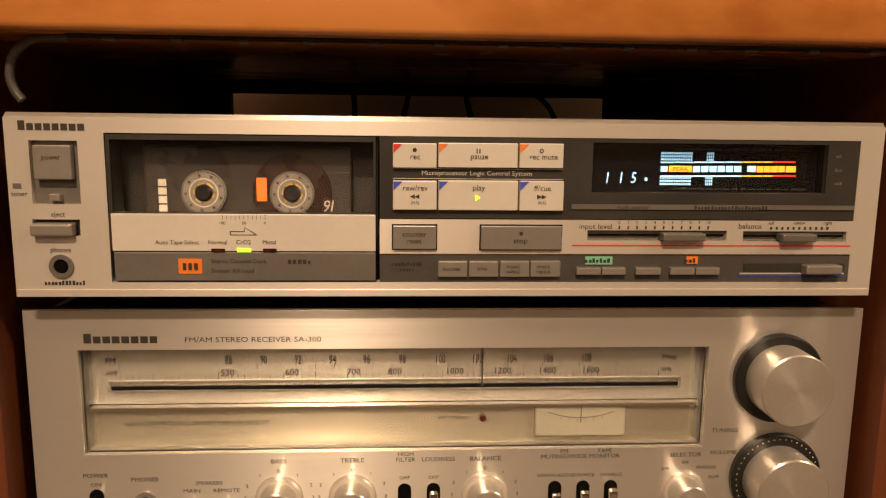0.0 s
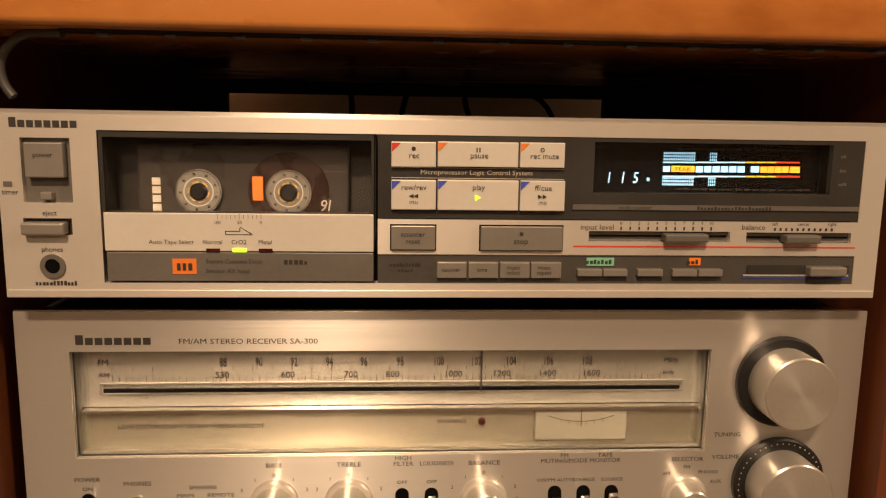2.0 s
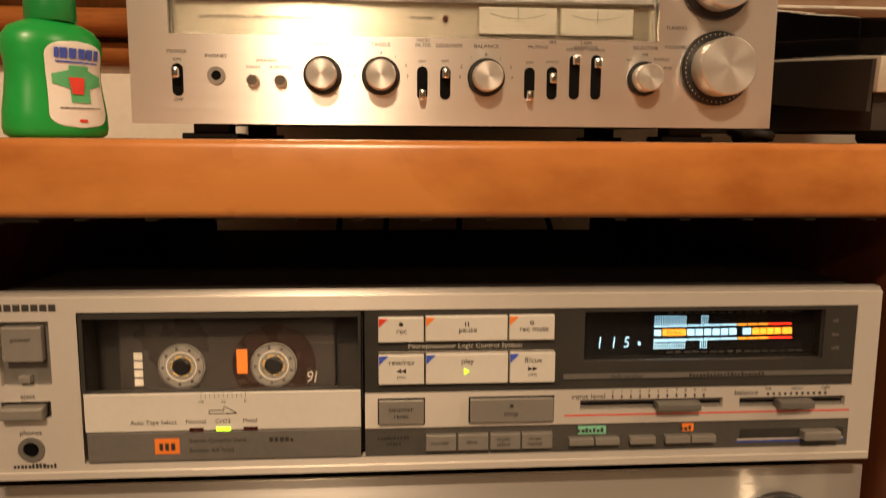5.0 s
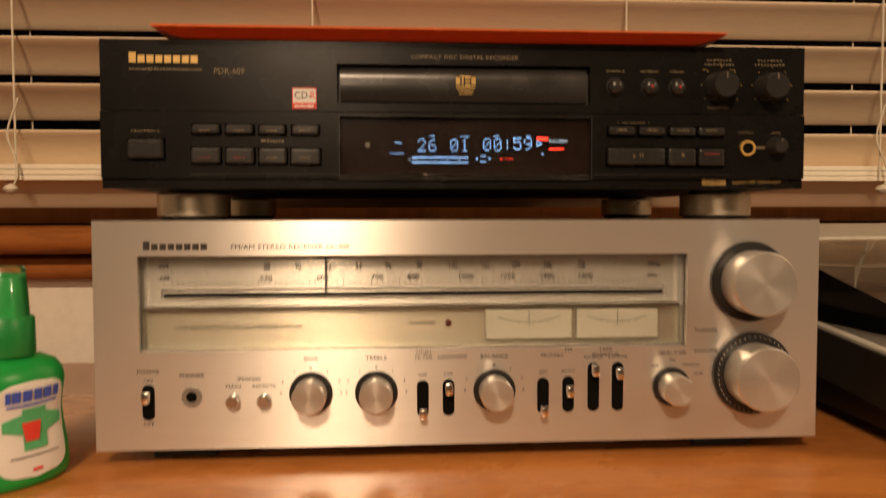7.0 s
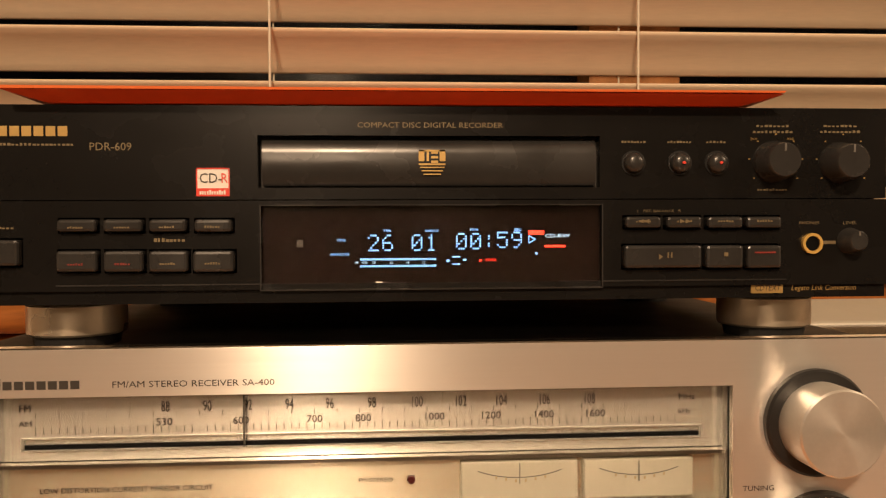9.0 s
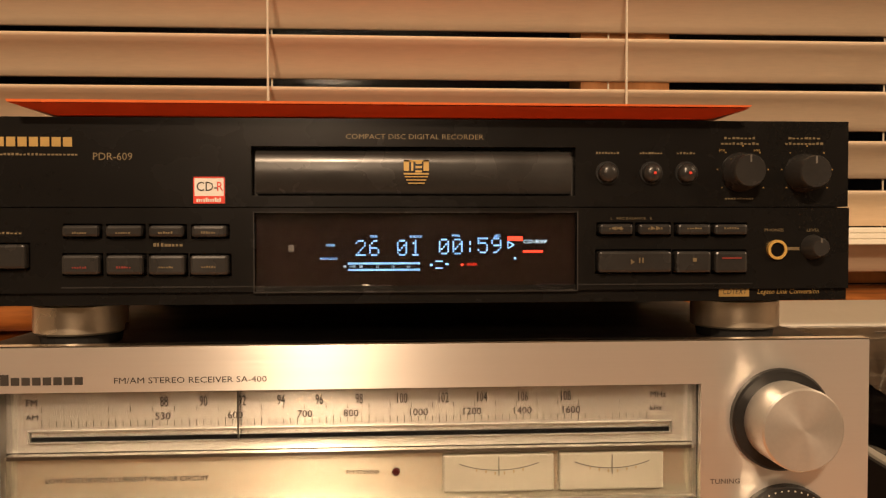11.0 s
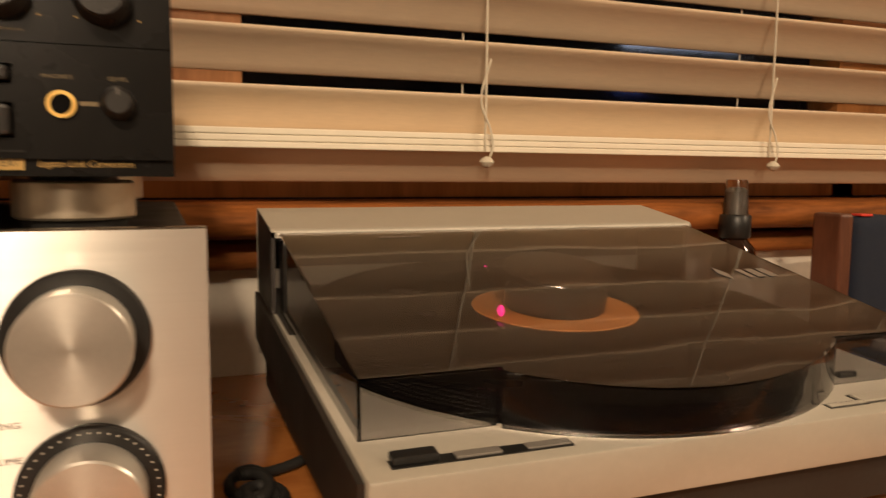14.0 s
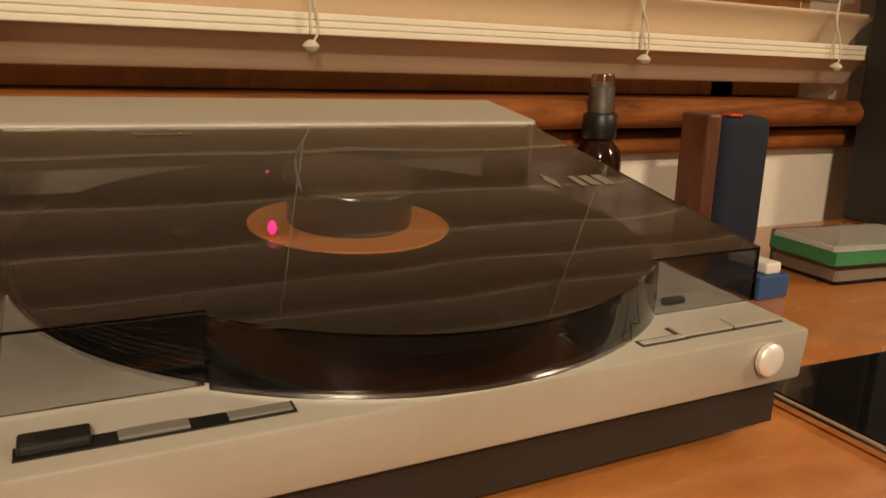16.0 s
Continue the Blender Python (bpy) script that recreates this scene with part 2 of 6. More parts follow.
AMBER = material("amber_bottle_glass", (0.020, 0.007, 0.003), 0.10, 0.0, 0.1, 20, rough_vary=0.03)
GREY_CLEAR = glass("grey_clear_cap", (0.75, 0.76, 0.77), 0.15)
NAVY = material("navy_velvet", (0.012, 0.018, 0.035), 0.95, 0.0, 0.12, 120, 0.5)
BLUE_BOX = material("blue_card", (0.03, 0.08, 0.22), 0.5, 0.0, 0.05, 30)
GREEN_CARD = material("green_card", (0.09, 0.44, 0.18), 0.5, 0.0, 0.05, 30)
PLINTH = material("dark_plinth", (0.022, 0.018, 0.015), 0.5, 0.0, 0.08, 40, 0.1)
RUBBER = material("rubber", (0.015, 0.014, 0.013), 0.7, 0.0, 0.1, 80, 0.1)


# ---- mesh helpers ----
def box_bm(x0, x1, y0, y1, z0, z1, bevel=0.0, seg=2):
    bm = bmesh.new()
    bmesh.ops.create_cube(bm, size=1, matrix=Matrix.Translation(((x0 + x1) / 2, (y0 + y1) / 2, (z0 + z1) / 2)) @ Matrix.Diagonal((x1 - x0, y1 - y0, z1 - z0, 1)))
    if bevel:
        bmesh.ops.bevel(bm, geom=list(bm.edges), offset=bevel, segments=seg, affect="EDGES", profile=0.5)
    return bm


def join_bm(*bms):
    out = bmesh.new()
    for b in bms:
        me = bpy.data.meshes.new("tmp")
        b.to_mesh(me)
        out.from_mesh(me)
        b.free()
        bpy.data.meshes.remove(me)
    return out


def lathe_bm(profile, axis="Z", seg=40, at=(0, 0, 0)):
    """Turns (radius, height) pairs about an axis; axis Y runs towards the viewer."""
    bm = bmesh.new()
    rings = []
    for r, h in profile:
        ring = []
        for k in range(seg):
            a = 2 * math.pi * k / seg
            c, s = r * math.cos(a), r * math.sin(a)
            p = (c, s, h) if axis == "Z" else (c, -h, s)
            ring.append(bm.verts.new(Vector(at) + Vector(p)))
        rings.append(ring)
    for a, b in zip(rings, rings[1:]):
        for k in range(seg):
            q = (a[k], a[(k + 1) % seg], b[(k + 1) % seg], b[k])
            bm.faces.new(q)
    bm.faces.new(list(reversed(rings[0])))
    bm.faces.new(rings[-1])
    bmesh.ops.recalc_face_normals(bm, faces=bm.faces)
    return bm


def disc_bm(u, v, r, d0, d1, seg=32, bevel=0.0):
    """A short round bar that faces the viewer, from depth d0 (front) to d1 (back)."""
    prof = [(r, 0), (r, d1 - d0 - bevel), (r - bevel, d1 - d0)] if bevel else [(r, 0), (r, d1 - d0)]
    return lathe_bm(prof, "Y", seg, (u, d1, v))


def ring_bm(u, v, r_in, r_out, d0, d1, seg=36):
    bm = bmesh.new()
    vs = []
    for r, d in ((r_out, d1), (r_out, d0), (r_in, d0), (r_in, d1)):
        vs.append([bm.verts.new((u + r * math.cos(2 * math.pi * k / seg), d, v + r * math.sin(2 * math.pi * k / seg))) for k in range(seg)])
    for i in range(4):
        a, b = vs[i], vs[(i + 1) % 4]
        for k in range(seg):
            bm.faces.new((a[k], a[(k + 1) % seg], b[(k + 1) % seg], b[k]))
    bmesh.ops.recalc_face_normals(bm, faces=bm.faces)
    return bm


def plate_bm(u0, u1, v0, v1, holes, d0, d1):
    """An upright plate with rectangular holes (u0, u1, v0, v1) through it."""
    xs = sorted({u0, u1, *[h[0] for h in holes], *[h[1] for h in holes]})
    zs = sorted({v0, v1, *[h[2] for h in holes], *[h[3] for h in holes]})
    bm = bmesh.new()
    cache = {}

    def vert(i, j, d):
        if (i, j, d) not in cache:
            cache[i, j, d] = bm.verts.new((xs[i], d, zs[j]))
        return cache[i, j, d]

    def solid(i, j):
        if not (0 <= i < len(xs) - 1 and 0 <= j < len(zs) - 1):
            return False
        x, z = (xs[i] + xs[i + 1]) / 2, (zs[j] + zs[j + 1]) / 2
        return not any(h[0] < x < h[1] and h[2] < z < h[3] for h in holes)

    for i in range(len(xs) - 1):
        for j in range(len(zs) - 1):
            if not solid(i, j):
                continue
            c = [(i, j), (i + 1, j), (i + 1, j + 1), (i, j + 1)]
            bm.faces.new([vert(*p, d0) for p in c])
            bm.faces.new([vert(*p, d1) for p in reversed(c)])
            for k, (di, dj) in enumerate(((0, -1), (1, 0), (0, 1), (-1, 0))):
                if not solid(i + di, j + dj):
                    p, q = c[k], c[(k + 1) % 4]
                    bm.faces.new((vert(*q, d0), vert(*p, d0), vert(*p, d1), vert(*q, d1)))
    bmesh.ops.recalc_face_normals(bm, faces=bm.faces)
    return bm


def prism_bm(points, d0, d1):
    """A flat outline of (u, v) pairs, given thickness from depth d0 to d1."""
    bm = bmesh.new()
    f = [bm.verts.new((u, d0, v)) for u, v in points]
    b = [bm.verts.new((u, d1, v)) for u, v in points]
    bm.faces.new(f)
    bm.faces.new(list(reversed(b)))
    n = len(points)
    for k in range(n):
        bm.faces.new((f[(k + 1) % n], f[k], b[k], b[(k + 1) % n]))
    bmesh.ops.recalc_face_normals(bm, faces=bm.faces)
    return bm


def finish(name, bm, mat, smooth=None):
    me = bpy.data.meshes.new(name)
    uv = bm.loops.layers.uv.new("uv")
    for f in bm.faces:
        n = f.normal
        flat = abs(n.z) > max(abs(n.x), abs(n.y))
        for lp in f.loops:
            co = lp.vert.co
            lp[uv].uv = (co.x, co.y) if flat else ((co.x, co.z) if abs(n.y) >= abs(n.x) else (co.y, co.z))
    bm.to_mesh(me)
    bm.free()
    me.materials.append(mat)
    if smooth:
        me.shade_smooth()
        me.set_sharp_from_angle(angle=radians(smooth))
    return me


def part(name, bm, mat, parent, label="", smooth=None):
    bm.normal_update()
    ob = new(name, finish(name, bm, mat, smooth))
    ob.parent = parent
    if label:
        ob["label"] = label
    return ob


def thing(name, at, label, category, group="", kind=""):
    ob = new(name)
    ob.location = at
    ob.empty_display_size = 0.02
    return tagged(ob, label, category, group, kind)


def solid(name, bm, mat, label, category, kind="", group="", smooth=None):
    bm.normal_update()
    return tagged(new(name, finish(name, bm, mat, smooth)), label, category, group, kind)


def words(text, u, v, h, mat, parent, d=-0.0002, align="LEFT", wide=1.0, name="lettering", slant=0.0, turn=0):
    cu = bpy.data.curves.new("t", "FONT")
    cu.body, cu.size, cu.align_x, cu.align_y, cu.shear = text, h * 1.4, align, "CENTER", slant
    cu.resolution_u = 2
    ob = bpy.data.objects.new("t", cu)
    me = bpy.data.meshes.new_from_object(ob)
    bpy.data.objects.remove(ob)
    me.transform(Matrix.Translation((u, d, v)) @ Matrix.Rotation(radians(90), 4, "X") @ Matrix.Rotation(radians(turn), 4, "Z") @ Matrix.Diagonal((wide, 1, 1, 1)))
    me.materials.clear()
    me.materials.append(mat)
    out = new(name, me)
    out.parent = parent
    return out


def bars(u0, u1, v, h, n, mat, parent, d=-0.0002, name="small_print", seed=1, depth=0.0):
    """Unreadable print and wordmarks: a row of plain bars of the print's size."""
    rng = random.Random(seed)
    bm = bmesh.new()
    step = (u1 - u0) / n
    for k in range(n):
        w = step * rng.uniform(0.55, 0.82)
        hh = h * rng.choice((0.7, 0.72, 1.0))
        a = u0 + k * step
        vs = [bm.verts.new(p) for p in ((a, d, v - h / 2), (a + w, d, v - h / 2), (a + w, d, v - h / 2 + hh), (a, d, v - h / 2 + hh))]
        bm.faces.new(vs)
    return part(name, bm, mat, parent)


def wordmark(u0, u1, v, h, mat, parent, d=-0.0002):
    """A maker's sign as a plain row of even blocks, the first one taller."""
    n = 8
    step = (u1 - u0) / n
    for k in range(n):
        bm = bmesh.new()
        a, b, top = u0 + k * step, u0 + k * step + step * 0.80, v + h / 2 if k == 0 else v + h * 0.22
        bm.faces.new([bm.verts.new(p) for p in ((a, d, v - h / 2), (b, d, v - h / 2), (b, d, top), (a, d, top))])
        part("sign_block", bm, mat, parent)


def strip(u0, u1, v0, v1, mat, parent, name="print_line", d=-0.0003):
    bm = bmesh.new()
    bm.faces.new([bm.verts.new(p) for p in ((u0, d, v0), (u1, d, v0), (u1, d, v1), (u0, d, v1))])
    return part(name, bm, mat, parent)


def tube_bm(points, r, seg=8):
    bm = bmesh.new()
    rings = []
    pts = [Vector(p) for p in points]
    for i, p in enumerate(pts):
        t = (pts[min(i + 1, len(pts) - 1)] - pts[max(i - 1, 0)]).normalized()
        a = t.cross(Vector((0.3, 0.2, 0.93))).normalized()
        b = t.cross(a)
        rings.append([bm.verts.new(p + r * (a * math.cos(2 * math.pi * k / seg) + b * math.sin(2 * math.pi * k / seg))) for k in range(seg)])
    for a, b in zip(rings, rings[1:]):
        for k in range(seg):
            bm.faces.new((a[k], a[(k + 1) % seg], b[(k + 1) % seg], b[k]))
    bm.faces.new(rings[0])
    bm.faces.new(list(reversed(rings[-1])))
    bmesh.ops.recalc_face_normals(bm, faces=bm.faces)
    return bm


def smooth_path(ctrl, n=8):
    """Points along a Catmull-Rom line through ctrl."""
    c = [Vector(p) for p in ctrl]
    c = [c[0] * 2 - c[1], *c, c[-1] * 2 - c[-2]]
    out = []
    for i in range(1, len(c) - 2):
        for k in range(n):
            t = k / n
            p0, p1, p2, p3 = c[i - 1:i + 3]
            out.append(0.5 * (2 * p1 + (p2 - p0) * t + (2 * p0 - 5 * p1 + 4 * p2 - p3) * t * t + (3 * p1 - p0 - 3 * p2 + p3) * t ** 3))
    return out + [c[-2]]


# ---- large structure ----
DESK = 0.766
SLAB_FRONT, SLAB_LOW = 0.332, 0.733
SHELF = 0.454
WALL_Y = 0.905

desk = thing("desk", (0, 0, 0), "honey-brown wooden desk with a thick rounded-edge top", "desk")
part("desktop", box_bm(-1.1, 1.42, SLAB_FRONT, 0.86, SLAB_LOW, DESK, 0.0035, 3), DESK_WOOD, desk, smooth=40)
part("side_panel", box_bm(-0.222, -0.196, 0.352, 0.84, 0.0, SLAB_LOW), SIDE_WOOD, desk, "red-brown veneered upright")
part("side_panel", box_bm(0.254, 0.280, 0.352, 0.84, 0.0, SLAB_LOW), SIDE_WOOD, desk, "red-brown veneered upright")
part("shelf", box_bm(-0.196, 0.254, 0.36, 0.82, SHELF - 0.018, SHELF), SIDE_WOOD, desk)
part("back_panel", plate_bm(-0.196, 0.254, 0.02, SLAB_LOW, [(-0.163, 0.206, 0.60, 0.722)], 0.745, 0.757), BLACK_MATT, desk, "dark back board with a cable opening")
part("side_panel", box_bm(-1.09, -1.06, 0.36, 0.84, 0.0, SLAB_LOW), SIDE_WOOD, desk)
part("side_panel", box_bm(1.38, 1.41, 0.36, 0.84, 0.0, SLAB_LOW), SIDE_WOOD, desk)

# unseen floor, ceiling and three walls, added to close the room
floor = solid("floor", box_bm(-2.2, 2.4, -2.9, 1.1, -0.05, 0.0), FLOOR_MAT, "unseen plain dark carpet floor, added to close the room", "floor", "structure")
ceiling = solid("ceiling", box_bm(-2.2, 2.4, -2.9, 1.1, 2.42, 2.47), DIM_ROOM_PAINT, "unseen plain ceiling, darkened to cut bounce light", "ceiling", "structure")
solid("wall_west", box_bm(-2.3, -2.2, -2.9, 1.1, 0, 2.42), DIM_ROOM_PAINT, "unseen plain side wall, darkened to cut bounce light", "wall", "structure")
solid("wall_east", box_bm(2.4, 2.5, -2.9, 1.1, 0, 2.42), DIM_ROOM_PAINT, "unseen plain side wall, darkened to cut bounce light", "wall", "structure")
solid("wall_south", box_bm(-2.2, 2.4, -3.0, -2.9, 0, 2.42), DIM_ROOM_PAINT, "unseen plain wall behind the viewer, darkened to cut bounce light", "wall", "structure")
WIN = (-1.15, 1.22, 0.898, 1.95)
solid("wall_north", plate_bm(-2.2, 2.4, 0, 2.42, [WIN], WALL_Y, WALL_Y + 0.14), WALL_PAINT, "cream painted wall with a wide window", "wall", "structure")

# window: wooden frame with a mullion, dark night panes behind
window = thing("window_1", (0, WALL_Y + 0.07, 0.905), "wide wood-framed window, dark at night", "window", kind="structure")
for name, bm in (("window_frame", box_bm(-1.15, -1.09, 0, 0.05, 0, 1.045)), ("window_frame", box_bm(1.065, 1.22, 0, 0.05, 0, 1.045)),
                 ("window_frame", box_bm(-1.09, 1.10, 0, 0.05, 0.985, 1.045)), ("window_frame", box_bm(-1.09, 1.10, 0, 0.05, 0, 0.03)),
                 ("mullion", box_bm(0.235, 0.330, -0.004, 0.05, 0.03, 0.985))):
    part(name, bm, FRAME_WOOD, window, "varnished orange-brown wood")
part("pane", box_bm(-1.09, 0.235, 0.02, 0.026, 0.03, 0.985), PANE_GLASS, window)
part("pane", box_bm(0.330, 1.10, 0.02, 0.026, 0.03, 0.985), PANE_GLASS, window)

# the night outside: a dark yard wall, glowing panels added for two far gleams
def lit(name, color, strength):
    m = bpy.data.materials.new(name)
    m.use_nodes = True
    s = m.node_tree.nodes["Principled BSDF"]
    s.inputs["Base Color"].default_value = (0.02, 0.02, 0.02, 1)
    s.inputs["Emission Color"].default_value = (*color, 1)
    s.inputs["Emission Strength"].default_value = strength
    return m


def moulding_strip(x0, x1, z0, z1, h):
    """A thin bar that climbs from one end to the other."""
    bm = bmesh.new()
    f = [bm.verts.new((x, y, z)) for y in (-0.02, -0.005) for x, z in ((x0, z0), (x1, z1), (x1, z1 + h), (x0, z0 + h))]
    for q in ((0, 1, 2, 3), (7, 6, 5, 4), (0, 4, 5, 1), (1, 5, 6, 2), (2, 6, 7, 3), (3, 7, 4, 0)):
        bm.faces.new([f[k] for k in q])
    return bm


backdrop = thing("backdrop", (0, 3.05, 0), "dark night yard outside, with glowing panels added for gleams", "backdrop", kind="structure")
part("yard", box_bm(-2.5, 5.0, 0, 0.05, 0.0, 3.2), BLACK_MATT, backdrop, "dark yard")
part("blue_gleam", box_bm(2.09, 2.22, -0.02, -0.005, 1.275, 1.325, 0.004), lit("blue_glow", (0.12, 0.16, 0.55), 0.55), backdrop, "glowing panel added for a faint blue gleam")
part("pale_gleam", moulding_strip(2.12, 2.75, 1.455, 1.475, 0.030), lit("white_glow", (0.8, 0.82, 1.0), 0.5), backdrop, "glowing strip added for a pale gleam")

# window sill: a rounded nosing with a cove and a second moulding under it
sill = thing("window_sill", (0, 0, 0), "varnished brown wooden window sill with rounded nosing", "window sill", kind="structure")


def moulding(profile, x0, x1):
    bm = bmesh.new()
    a = [bm.verts.new((x0, y, z)) for y, z in profile]
    b = [bm.verts.new((x1, y, z)) for y, z in profile]
    n = len(profile)
    bm.faces.new(a)
    bm.faces.new(list(reversed(b)))
    for k in range(n):
        bm.faces.new((a[(k + 1) % n], a[k], b[k], b[(k + 1) % n]))
    bmesh.ops.recalc_face_normals(bm, faces=bm.faces)
    return bm


nose = [(0.975, 0.903)] + [(0.868 - 0.016 * math.cos(radians(a)), 0.889 + 0.014 * math.sin(radians(a))) for a in range(90, -91, -15)] + [(0.975, 0.875)]
part("nosing", moulding(nose, -1.2, 1.27), SILL_WOOD, sill, smooth=40)
apron = [(0.904, 0.874)] + [(0.892 - 0.010 * math.cos(radians(a)), 0.859 + 0.012 * math.sin(radians(a))) for a in range(70, -91, -20)] + [(0.904, 0.846)]
part("apron", moulding(apron, -1.18, 1.25), SILL_WOOD, sill, smooth=40)

# venetian blind, slats tipped with the room-side edge up
blind = thing("venetian_blind", (0, 0.885, 0.95), "cream venetian blind, slats tipped almost closed", "blind")
PITCH, TIP = 0.0465, radians(44)


def slat_bm(width, thick, x0, x1):
    bm = bmesh.new()
    prof = []
    for k in range(7):
        s = -width / 2 + width * k / 6
        prof.append((s, 0.0022 * (1 - (2 * s / width) ** 2)))
    ring = [(s, c + thick) for s, c in prof]
    ring += [(width / 2 + 0.7 * thick * math.sin(a), thick / 2 + thick / 2 * math.cos(a)) for a in (0.5, 1.05, 1.57, 2.1, 2.65)]
    ring += [(s, c) for s, c in reversed(prof)]
    ring += [(-width / 2 - 0.7 * thick * math.sin(a), thick / 2 - thick / 2 * math.cos(a)) for a in (0.5, 1.05, 1.57, 2.1, 2.65)]
    ring = [(s * math.cos(TIP) - c * math.sin(-TIP), -s * math.sin(TIP) + c * math.cos(TIP)) for s, c in ring]
    a = [bm.verts.new((x0, y, z)) for y, z in ring]
    b = [bm.verts.new((x1, y, z)) for y, z in ring]
    n = len(ring)
    bm.faces.new(a)
    bm.faces.new(list(reversed(b)))
    for k in range(n):
        bm.faces.new((a[(k + 1) % n], a[k], b[k], b[(k + 1) % n]))
    bmesh.ops.recalc_face_normals(bm, faces=bm.faces)
    return bm


first = part("slat", slat_bm(0.0420, 0.0036, -1.12, 1.20), SHADED_SLAT_PAINT, blind, smooth=30)
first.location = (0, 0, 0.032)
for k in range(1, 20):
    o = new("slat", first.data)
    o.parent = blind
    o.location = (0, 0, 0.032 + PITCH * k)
part("bottom_slat", slat_bm(0.0420, 0.0036, -1.12, 1.20), SHADED_SLAT_PAINT, blind, "lowest slat", 30).location = (0, -0.002, -0.013)
for k in range(3):
    part("bottom_rail", box_bm(-1.12, 1.20, -0.021, 0.020, -0.001 + k * 0.0055, 0.0042 + k * 0.0055, 0.0010), LIT_RAIL_PAINT, blind, "stacked bottom rail")
for x in (-0.364, -0.072, 0.250, 0.527, 0.848, 1.12):
    part("ladder_cord", tube_bm([(x, -0.026, 1.0), (x, -0.026, 0.0)], 0.0011, 6), CORD, blind)
    part("ladder_cord", tube_bm([(x - 0.004, 0.020, 1.0), (x - 0.004, 0.020, 0.0)], 0.0009, 6), CORD, blind)
    if x != 0.250:
        part("cord_tail", tube_bm(smooth_path([(x + 0.004, -0.027, 0.08), (x - 0.006, -0.029, 0.045), (x + 0.002, -0.031, 0.02), (x + 0.004, -0.033, 0.002), (x - 0.003, -0.034, -0.012)]), 0.0010, 6), CORD, blind)
        part("cord_knot", lathe_bm([(0.001, -0.005), (0.005, -0.003), (0.0068, 0), (0.005, 0.003), (0.001, 0.005)], "Z", 12, (x - 0.002, -0.034, -0.010)), CORD, blind, smooth=60)


# ---- stereo receivers ----
def knob(parent, u, v, r, length, base_r, base_mat=None, name="knob", depth=0.004, lean=0):
    skirt = part(name, lathe_bm([(base_r, 0), (base_r, depth - 0.001), (base_r - 0.001, depth)], "Y", 48, (u, 0, v)), base_mat or BLACK_PLASTIC, parent, "black skirted knob", 40)
    part("cap", lathe_bm([(r, 0), (r, length - 0.0008), (r - 0.0008, length)], "Y", 56, (u, -depth, v)), TURNED, skirt, "turned aluminium cap", 35)
    return skirt


def slot_switch(parent, u, v, h, up, w=0.0072):
    pts = []
    for k in range(24):
        a = 2 * math.pi * k / 24
        pts.append((u + w / 2 * math.cos(a), v + (h / 2 - w / 2) * (1 if math.sin(a) >= 0 else -1) + w / 2 * math.sin(a)))
    s = part("slide_switch", prism_bm(pts, -0.0006, 0.004), DARK_VOID, parent, "black slotted switch")
    part("lever", box_bm(u - 0.0022, u + 0.0022, -0.008, -0.0006, v + up - 0.0035, v + up + 0.0035, 0.0012), CHROME, s, "chrome lever", 40)


